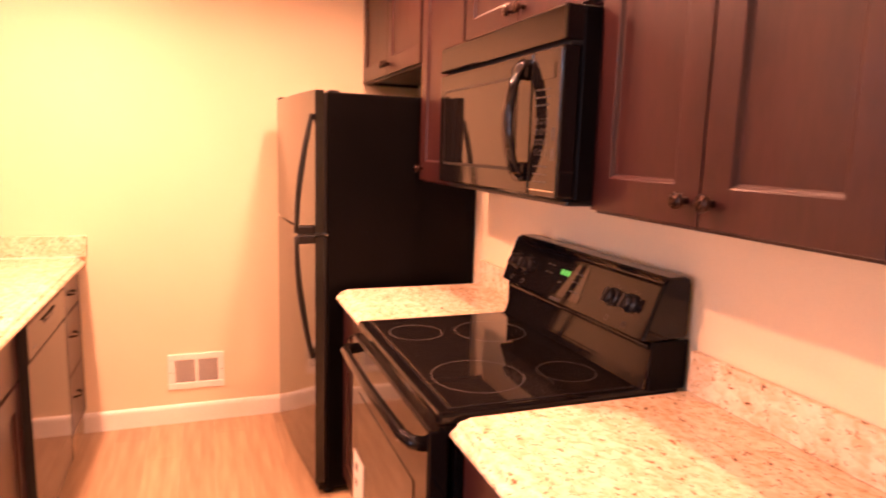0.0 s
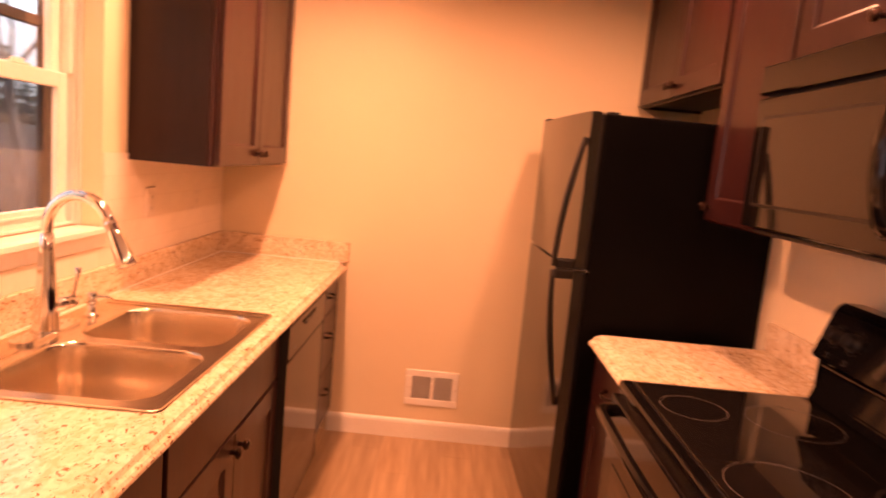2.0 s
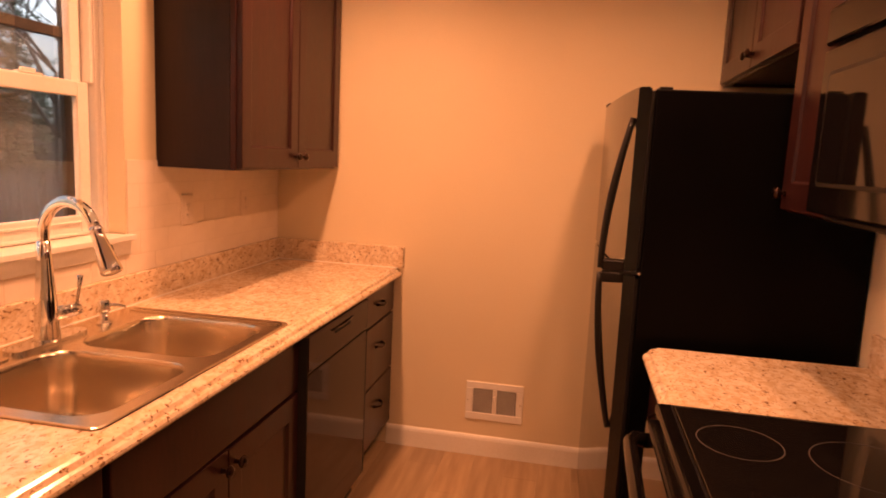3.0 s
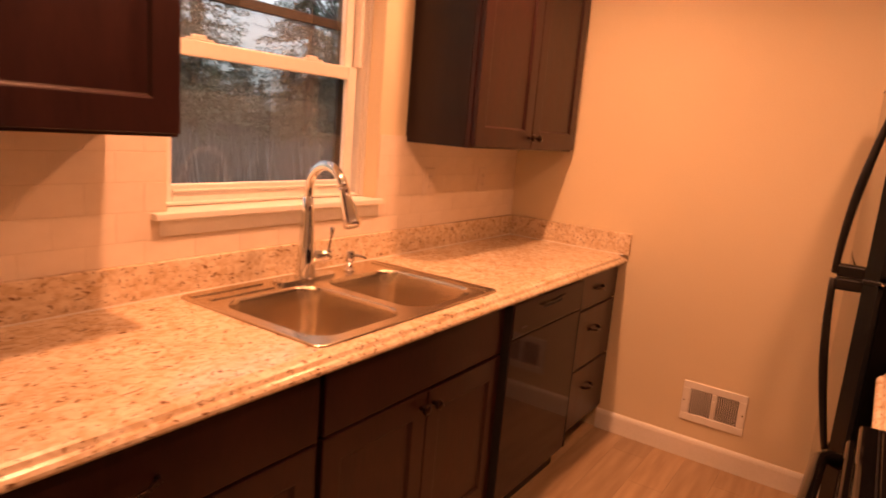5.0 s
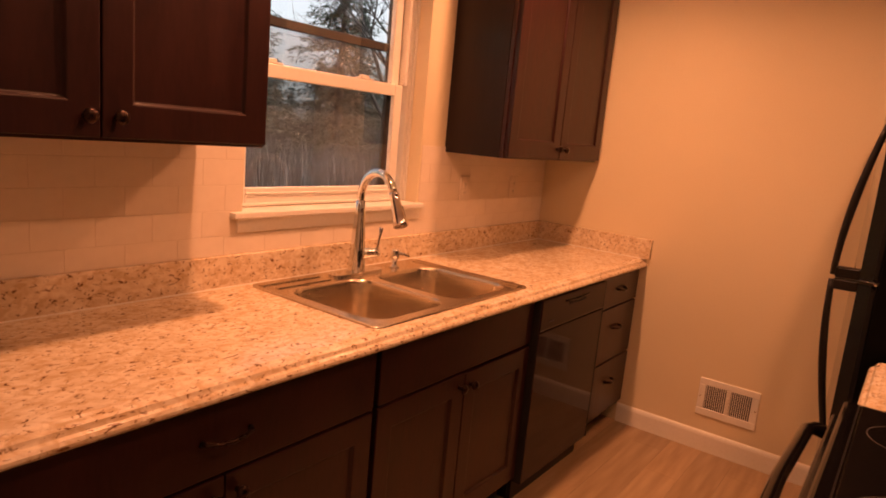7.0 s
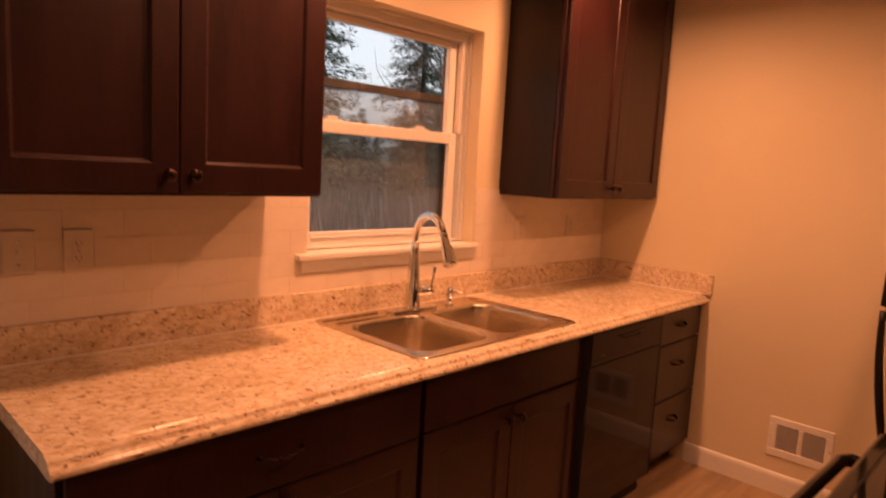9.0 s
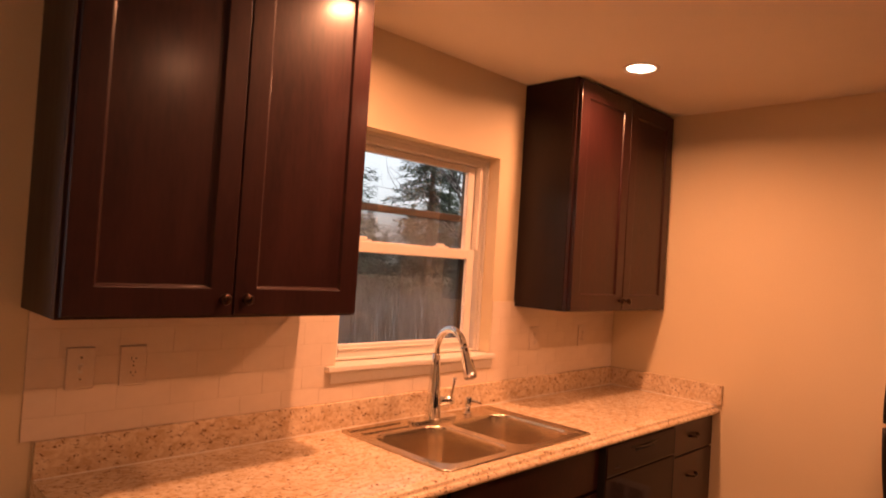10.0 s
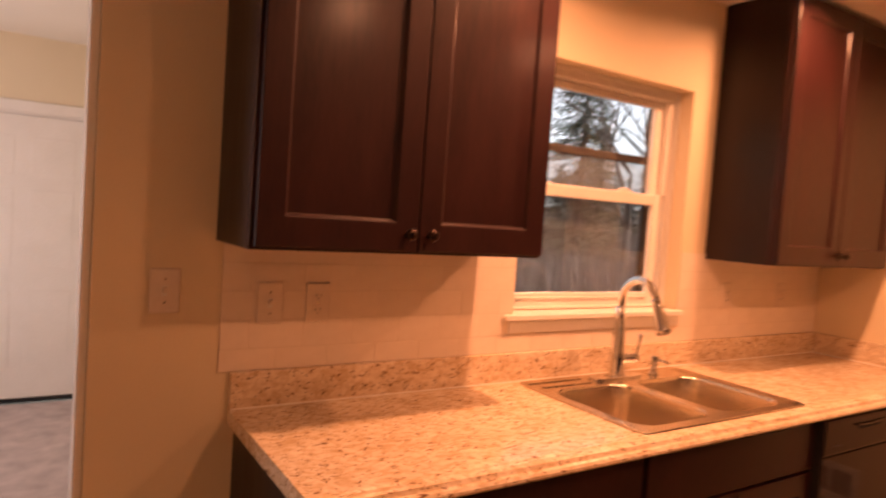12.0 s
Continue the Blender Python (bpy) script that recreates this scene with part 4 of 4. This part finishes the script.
# ---- microwave ----
def microwave():
    mw = thing("microwave", RIGHT(2.007, 1.352), "black over-the-range microwave with curved handle", "microwave")
    w, h, d = 0.757, 0.412, 0.383
    part("body", boxes(((0.0, -d + 0.035, 0.0), (w, -0.005, h)), bevel=0.003), BLACK_SATIN, mw)
    part("vent_band", boxes(((0.0, -d - 0.012, 0.338), (w, -d + 0.035, h)), bevel=0.006, seg=2), BLACK, mw)
    part("vent_gap", boxes(((0.004, -d + 0.010, 0.330), (w - 0.004, -d + 0.034, 0.338))), RUBBER, mw)
    xs = 0.621
    door = part("door", boxes(((0.003, -d - 0.012, 0.004), (xs, -d + 0.033, 0.329)), bevel=0.005, seg=2), BLACK, mw)
    bm = bmesh.new()
    prism(bm, rounded(0.048, xs - 0.075, 0.058, 0.282, 0.012, 4), 1, -d - 0.0150, -d - 0.0125)
    part("window_rim", bm, BLACK_PLASTIC, door)
    bm = bmesh.new()
    prism(bm, rounded(0.056, xs - 0.083, 0.066, 0.274, 0.009, 4), 1, -d - 0.0162, -d - 0.0152)
    part("window", bm, BLACK_GLASS, door, "mirror-dark door glass")
    pts, hx = [], xs - 0.028
    for i in range(17):
        k = i / 16
        pts.append((hx, -d - 0.018 - 0.038 * math.sin(math.pi * k) ** 0.55, 0.045 + 0.262 * k))
    handle = part("handle", tube(bmesh.new(), pts, [0.023] * 2 + [0.020] * 13 + [0.023] * 2, 12, 0.55), BLACK, door, "curved black loop handle", smooth=True)
    for z in (0.034, 0.268):
        part("handle_pad", boxes(((hx - 0.022, -d - 0.030, z), (hx + 0.022, -d - 0.011, z + 0.046)), bevel=0.008, seg=2), BLACK, handle)
    panel = part("control_panel", boxes(((xs + 0.003, -d - 0.012, 0.004), (w - 0.003, -d + 0.033, 0.329)), bevel=0.005, seg=2), BLACK, mw)
    part("display", boxes(((xs + 0.025, -d - 0.0135, 0.262), (w - 0.030, -d - 0.0118, 0.296))), BLACK_GLASS, panel)
    for row in range(4):
        for col in range(3):
            bm = lathe(bmesh.new(), [(0.0055, 0), (0.0072, 0), (0.0072, 0.0006), (0.0055, 0.0006)], Matrix.Translation((xs + 0.034 + col * 0.022, -d - 0.0121, 0.172 - row * 0.023)) @ TO_RIGHT, 12, cap=False)
            part("number_key", bm, PRINT, panel, "printed round key")
    for row in range(6):
        z = (0.205, 0.222, 0.239, 0.070, 0.053, 0.036)[row]
        for col in range(3):
            part("key_mark", boxes(((xs + 0.028 + col * 0.023, -d - 0.0127, z), (xs + 0.042 + col * 0.023, -d - 0.0121, z + 0.004))), PRINT, panel)
    for z in (0.13, 0.085):
        bm = bmesh.new()
        prism(bm, rounded(xs + 0.103, xs + 0.117, z, z + 0.028, 0.006, 4), 1, -d - 0.0127, -d - 0.0121)
        part("start_key", bm, PRINT, panel, "larger pale key")
    part("trim_line", boxes(((xs + 0.012, -d - 0.0128, 0.018), (w - 0.012, -d - 0.0120, 0.0195))), CHROME, panel)
    part("underside", boxes(((0.01, -d + 0.02, -0.012), (w - 0.01, -0.02, 0.0)), bevel=0.003), BLACK_PLASTIC, mw)
    part("grease_filter", boxes(((0.06, -d + 0.10, -0.016), (0.34, -0.10, -0.012)), ((0.42, -d + 0.10, -0.016), (0.70, -0.10, -0.012))), STEEL, mw)
    return mw


microwave()


# ---- register, plates, downlights ----
def floor_register():
    g = thing("wall_register", pose(0.998, YF, 0.180), "white metal wall register with two banks of fins", "air vent")
    w, h = 0.276, 0.190
    part("frame", boxes(((0, -0.008, 0), (w, 0, 0.036)), ((0, -0.008, h - 0.034), (w, 0, h)), ((0, -0.008, 0.036), (0.034, 0, h - 0.034)), ((w - 0.034, -0.008, 0.036), (w, 0, h - 0.034)), ((w / 2 - 0.010, -0.008, 0.036), (w / 2 + 0.010, 0, h - 0.034)), bevel=0.0025), TRIM, g)
    # the hollow's shade is a thin near-black sheet on the wall
    part("duct", boxes(((0.03, -0.0015, 0.03), (w - 0.03, 0.0, h - 0.03))), DUCT_SHADE, g, "near-black sheet for the shaded hollow behind the fins")
    for x0 in (0.036, w / 2 + 0.012):
        for i in range(10):
            part("fin", boxes(((x0 + i * 0.0092, -0.0060, 0.036), (x0 + 0.0034 + i * 0.0092, -0.0036, h - 0.034))), TRIM, g)
    part("lever", boxes(((w / 2 - 0.004, -0.020, 0.100), (w / 2 + 0.004, -0.008, 0.125)), bevel=0.002), TRIM, g)
    for x in (0.012, w - 0.012):
        part("screw", lathe(bmesh.new(), [(0.004, 0), (0.004, 0.0012), (0.002, 0.002)], Matrix.Translation((x, -0.008, h * 0.5)) @ TO_RIGHT, 8), STEEL, g)


floor_register()


def plate(m, kind, label):
    p = thing("outlet" if kind == "outlet" else "light_switch", m, label, "outlet" if kind == "outlet" else "switch", "wall plates")
    part("cover", boxes(((-0.037, -0.0056, -0.058), (0.037, 0, 0.058)), bevel=0.004, seg=2), PLATE, p)
    if kind == "outlet":
        for z in (-0.020, 0.020):
            bm = bmesh.new()
            prism(bm, rounded(-0.0165, 0.0165, z - 0.014, z + 0.014, 0.008, 4), 1, -0.0078, -0.0055)
            s = part("socket", bm, PLATE, p)
            part("slots", boxes(((-0.0075, -0.0081, z - 0.003), (-0.0055, -0.0076, z + 0.006)), ((0.0055, -0.0081, z - 0.002), (0.0075, -0.0076, z + 0.005)), ((-0.0018, -0.0081, z - 0.010), (0.0018, -0.0076, z - 0.0065))), SLOT, s, "dark slots")
    else:
        part("toggle", boxes(((-0.005, -0.016, -0.004), (0.005, -0.0055, 0.010)), bevel=0.002), PLATE, p)
        part("slot", boxes(((-0.0065, -0.0066, -0.013), (0.0065, -0.0058, 0.013))), TRIM, p)
    for z in ((0,) if kind == "outlet" else (-0.030, 0.030)):
        part("screw", lathe(bmesh.new(), [(0.003, 0), (0.003, 0.001), (0.0015, 0.0015)], Matrix.Translation((0, -0.0062, z)) @ TO_RIGHT, 8), STEEL, p)
    return p


plate(pose(0.0005, 0.372, 1.219, 0, 0, 90), "switch", "ivory toggle switch on the bare wall end")
plate(pose(0.0065, 0.645, 1.185, 0, 0, 90), "switch", "ivory toggle switch on the tiled splash")
plate(pose(0.0065, 0.785, 1.184, 0, 0, 90), "outlet", "ivory duplex outlet on the tiled splash")
plate(pose(0.0065, 2.725, 1.19, 0, 0, 90), "outlet", "ivory duplex outlet beside the window")
plate(pose(0.0065, 3.16, 1.19, 0, 0, 90), "outlet", "ivory duplex outlet under the corner cabinet")


def downlight(x, y):
    d = thing("recessed_light", pose(x, y, CEIL), "lit recessed ceiling downlight with white trim ring; rearmost one added as fill", "ceiling light", "recessed ceiling lights")
    part("trim_ring", lathe(bmesh.new(), [(0.058, 0.0), (0.058, -0.003), (0.070, -0.006), (0.080, -0.003), (0.081, 0.0)], None, 32, cap=False), TRIM, d, smooth=True)
    part("bulb", lathe(bmesh.new(), [(0.002, -0.010), (0.030, -0.008), (0.050, -0.004), (0.058, -0.001)], None, 32), BULB, d, "glowing warm bulb face", smooth=True)


# the fifth fixture only houses the added fill lamp
for lx, ly, watts in DOWNLIGHTS_AND_FILL:
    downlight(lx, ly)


# ---- outdoors ----
GZ = -0.55
bm = bmesh.new()
N = 40
rows_ = []
for i in range(N + 1):
    r_ = []
    for j in range(N + 1):
        u, v = (i / N) ** 2.2 * 900, (j / N - 0.5)
        x = -0.3 - u
        y = v * (60 + 2.2 * u)
        r_.append(bm.verts.new((x, y, GZ + 0.12 * noise.noise((x * 0.3, y * 0.3, 0)) + max(0, u - 6) * 0.012)))
    rows_.append(r_)
for i in range(N):
    for j in range(N):
        bm.faces.new((rows_[i][j], rows_[i + 1][j], rows_[i + 1][j + 1], rows_[i][j + 1]))
ground = part("ground", bm, GRASS, smooth=True)
tagged(ground, "dull winter lawn outside the window", "ground", kind="structure")


def heading(az, dist):
    return 1.6 + dist * math.cos(radians(az)), 0.3 + dist * math.sin(radians(az))


def ground_z(x):
    return GZ + max(0, -x - 6.3) * 0.012 - 0.1


def conifer(az, dist, height, seed):
    rng = random.Random(seed)
    x, y = heading(az, dist)
    t = thing("conifer", pose(x, y, ground_z(x)), "tall dark green conifer in the yard", "tree", "yard conifers")
    part("trunk", tube(bmesh.new(), [(0, 0, 0), (0.04, 0, height * 0.4), (0, 0.03, height)], [0.20, 0.12, 0.02], 8), BARK, t, smooth=True)
    verts, faces = [], []
    whorls = int(height * 4.5)
    for i in range(whorls):
        k = (i + rng.random()) / whorls
        z = height * (0.10 + 0.90 * k)
        reach = (1 - k) ** 0.8 * height * 0.25 + 0.15
        for b in range(8):
            a = rng.uniform(0, 6.283)
            L = reach * rng.uniform(0.55, 1.1)
            n = max(3, int(L * 9))
            for s in range(n):
                q = (s + 0.6) / n
                px, py = math.cos(a) * L * q, math.sin(a) * L * q
                pz = z - L * 0.30 * q + 0.10 * L * q * q
                for c in range(8):
                    size = rng.uniform(0.09, 0.22)
                    d = Vector((math.cos(a) + rng.uniform(-0.9, 0.9), math.sin(a) + rng.uniform(-0.9, 0.9), rng.uniform(-0.8, 0.25))).normalized()
                    side = d.cross(Vector((rng.uniform(-1, 1), rng.uniform(-1, 1), 1))).normalized()
                    o = Vector((px, py, pz)) + Vector((rng.uniform(-1, 1), rng.uniform(-1, 1), rng.uniform(-1, 1))) * 0.09
                    m = len(verts)
                    verts += [o, o + d * size * 0.5 + side * size * 0.12, o + d * size, o + d * size * 0.5 - side * size * 0.12]
                    faces.append((m, m + 1, m + 2, m + 3))
    me = bpy.data.meshes.new("crown")
    me.from_pydata(verts, [], faces)
    me.materials.append(NEEDLE)
    crown = new("crown", me)
    crown.parent = t
    return t


def bare_tree(az, dist, height, seed):
    rng = random.Random(seed)
    x, y = heading(az, dist)
    t = thing("bare_tree", pose(x, y, ground_z(x)), "leafless deciduous tree with spreading branches", "tree", "bare trees")
    limbs, twigs = bmesh.new(), bmesh.new()

    def grow(p, d, L, r, depth, bm):
        pts, rad = [p], [r]
        for s in range(3):
            d = (d + Vector((rng.uniform(-1, 1), rng.uniform(-1, 1), rng.uniform(-0.3, 0.7))) * 0.16).normalized()
            p = p + d * L / 3
            pts.append(p)
            rad.append(r * (1 - 0.14 * (s + 1)))
        tube(bm, pts, rad, 6 if depth < 2 else 4)
        if depth < 5:
            for k in range(3 if depth < 4 else 2):
                nd = (d + Vector((rng.uniform(-1, 1), rng.uniform(-1, 1), rng.uniform(-0.35, 0.6))) * 0.85).normalized()
                start = pts[rng.choice((2, 3, 3))]
                grow(start, nd, L * rng.uniform(0.6, 0.82), r * 0.52, depth + 1, limbs if depth < 2 else twigs)

    trunk = bmesh.new()
    grow(Vector((0, 0, 0)), Vector((0, 0, 1)), height * 0.30, height * 0.016, 0, trunk)
    part("trunk", trunk, BARK, t, smooth=True)
    part("limbs", limbs, BARK, t, smooth=True)
    part("twigs", twigs, BARK, t)
    return t


firs = []
for az, dist, height, seed in ((136.2, 23, 9.2, 1), (145.2, 20, 8.6, 2), (151.4, 26, 8.0, 3), (149.0, 19, 10.0, 5), (134.6, 33, 7.4, 6)):
    firs.append(conifer(az, dist, height, seed))
wood = random.Random(21)
for i in range(26):
    fx, fy = heading(118 + i * 1.55 + wood.uniform(-0.6, 0.6), wood.uniform(42, 60))
    copy_thing(firs[i % len(firs)], pose(fx, fy, ground_z(fx) - 3.3, 0, 0, wood.uniform(0, 360)))
for az, dist, height, seed in ((131.9, 22, 10.0, 11), (125.0, 24, 10.5, 12), (128.6, 25, 11.0, 13), (149.0, 18, 9.0, 15)):
    bare_tree(az, dist, height, seed)

# dry stems of an untrimmed hedge
rng = random.Random(7)
verts, faces = [], []
for i in range(9000):
    az, dist = rng.uniform(122, 152), rng.uniform(6.5, 11.5)
    x, y = heading(az, dist)
    z = ground_z(x) + 0.05
    h, wd = rng.uniform(0.35, 1.55) * (1.15 if dist > 8 else 0.8), rng.uniform(0.006, 0.016)
    dx, dy = rng.uniform(-0.25, 0.25) * h, rng.uniform(-0.25, 0.25) * h
    m = len(verts)
    verts += [(x - wd, y - wd, z), (x + wd, y + wd, z), (x + dx * 0.4 + wd, y + dy * 0.4 + wd, z + h * 0.6), (x + dx, y + dy, z + h), (x + dx * 0.4 - wd, y + dy * 0.4 - wd, z + h * 0.6)]
    faces.append((m, m + 1, m + 2, m + 3, m + 4))
me = bpy.data.meshes.new("dry_hedge")
me.from_pydata(verts, [], faces)
me.materials.append(STEM)
tagged(new("dry_hedge", me), "tangle of brown leafless shrub stems", "shrub", kind="stuff")


def neighbour_house():
    x, y = heading(129.3, 60)
    h = thing("house", pose(x, y, ground_z(x), 0, 0, 38), "distant pale house with a steep gable", "house")
    w, e, top, d = 1.7, 3.4, 4.7, 7.0
    bm = bmesh.new()
    prism(bm, [(-w, 0), (w, 0), (w, e), (0, top), (-w, e)], 1, 0, d)
    part("wall", bm, SHINGLE, h)
    bm = bmesh.new()
    z = 0.0
    while z < top - 0.15:
        half = w if z < e else w * (top - z) / (top - e)
        box(bm, (-half, -0.05, z), (half, -0.02 + 0.0, z + 0.17))
        z += 0.2
    part("siding", bm, SIDING, h, "white lap siding boards")
    for s in (-1, 1):
        bm = bmesh.new()
        prism(bm, [(0, top), (0, top + 0.2), (s * (w + 0.4), e - 0.1), (s * (w + 0.4), e - 0.3)], 1, -0.35, d + 0.3)
        part("roof", bm, SHINGLE, h)


neighbour_house()
fence = thing("yard_fence", pose(*heading(130, 24), ground_z(heading(130, 24)[0]), 0, 0, 38), "weathered brown board fence across the yard", "fence")
for i in range(70):
    part("board", boxes(((-7.0 + i * 0.2, -0.012, 0), (-6.815 + i * 0.2, 0.012, 1.85 + 0.02 * math.sin(i * 1.7)))), STEM, fence)


# ---- pieces: splash tiles, floor planks ----
def tiles():
    pitch_z, pitch_y = 0.0795, 0.1555
    z_top = 1.375
    for row in range(5):
        z1 = z_top - row * pitch_z
        z0 = max(z1 - pitch_z + 0.0020, CT + 0.103)
        y = 0.514 - (pitch_y / 2 if row % 2 else 0)
        while y < 3.495:
            spans = [(max(y, 0.514), min(y + pitch_y - 0.0016, 3.495))]
            y += pitch_y
            cut = []
            for a, b in spans:
                if z1 > 1.064:
                    lo, hi = (WIN_Y0 - 0.0, WIN_Y1 + 0.004) if z0 > 1.13 else (1.464, 2.406)
                    if a < lo:
                        cut.append((a, min(b, lo)))
                    if b > hi:
                        cut.append((max(a, hi), b))
                else:
                    cut.append((a, b))
            for a, b in cut:
                if b - a > 0.012:
                    yield a, b, z0, z1


part("grout", boxes(((0.0003, 0.514, CT + 0.102), (0.0054, WIN_Y0 - 0.003, 1.375)), ((0.0003, WIN_Y1 + 0.005, CT + 0.102), (0.0054, 3.498, 1.375)), ((0.0003, WIN_Y0 - 0.003, CT + 0.102), (0.0054, WIN_Y1 + 0.005, 1.061))), GROUT, wall_left)
cache = {}
for a, b, z0, z1 in tiles():
    key = (round(b - a, 4), round(z1 - z0, 4))
    if key not in cache:
        tb = bmesh.new()
        box(tb, (0.003, 0, 0), (0.0062, b - a, z1 - z0))
        front = [e for e in tb.edges if all(v.co.x > 0.006 for v in e.verts)]
        bmesh.ops.bevel(tb, geom=front, offset=0.0005, segments=1, affect="EDGES")
        me = bpy.data.meshes.new("tile")
        bmesh.ops.recalc_face_normals(tb, faces=tb.faces[:])
        tb.to_mesh(me)
        tb.free()
        me.materials.append(TILE)
        cache[key] = me
    ob = new("tile", cache[key])
    ob.parent = wall_left
    ob.location = (0, a, z0)

rng = random.Random(5)
PW = 0.152
cache = {}
i = 0
x = 0.0
while x < XR - 0.01:
    x1 = min(x + PW, XR)
    y = YB - rng.uniform(0, 1.1)
    while y < YF:
        a, b = max(y, YB), min(y + 1.22, YF)
        y += 1.22
        if b - a < 0.03:
            continue
        key = (round(x1 - x, 3), round(b - a, 3))
        if key not in cache:
            tb = bmesh.new()
            box(tb, (0.0003, 0.0003, -0.006), (x1 - x - 0.0003, b - a - 0.0003, 0.0))
            bmesh.ops.bevel(tb, geom=[e for e in tb.edges if all(v.co.z > -0.001 for v in e.verts)], offset=0.0003, segments=1, affect="EDGES")
            me = bpy.data.meshes.new("plank")
            bmesh.ops.recalc_face_normals(tb, faces=tb.faces[:])
            tb.to_mesh(me)
            tb.free()
            me.materials.append(PLANK)
            cache[key] = me
        ob = new("plank", cache[key])
        ob.parent = floor
        ob.location = (x, a, 0)
    x = x1
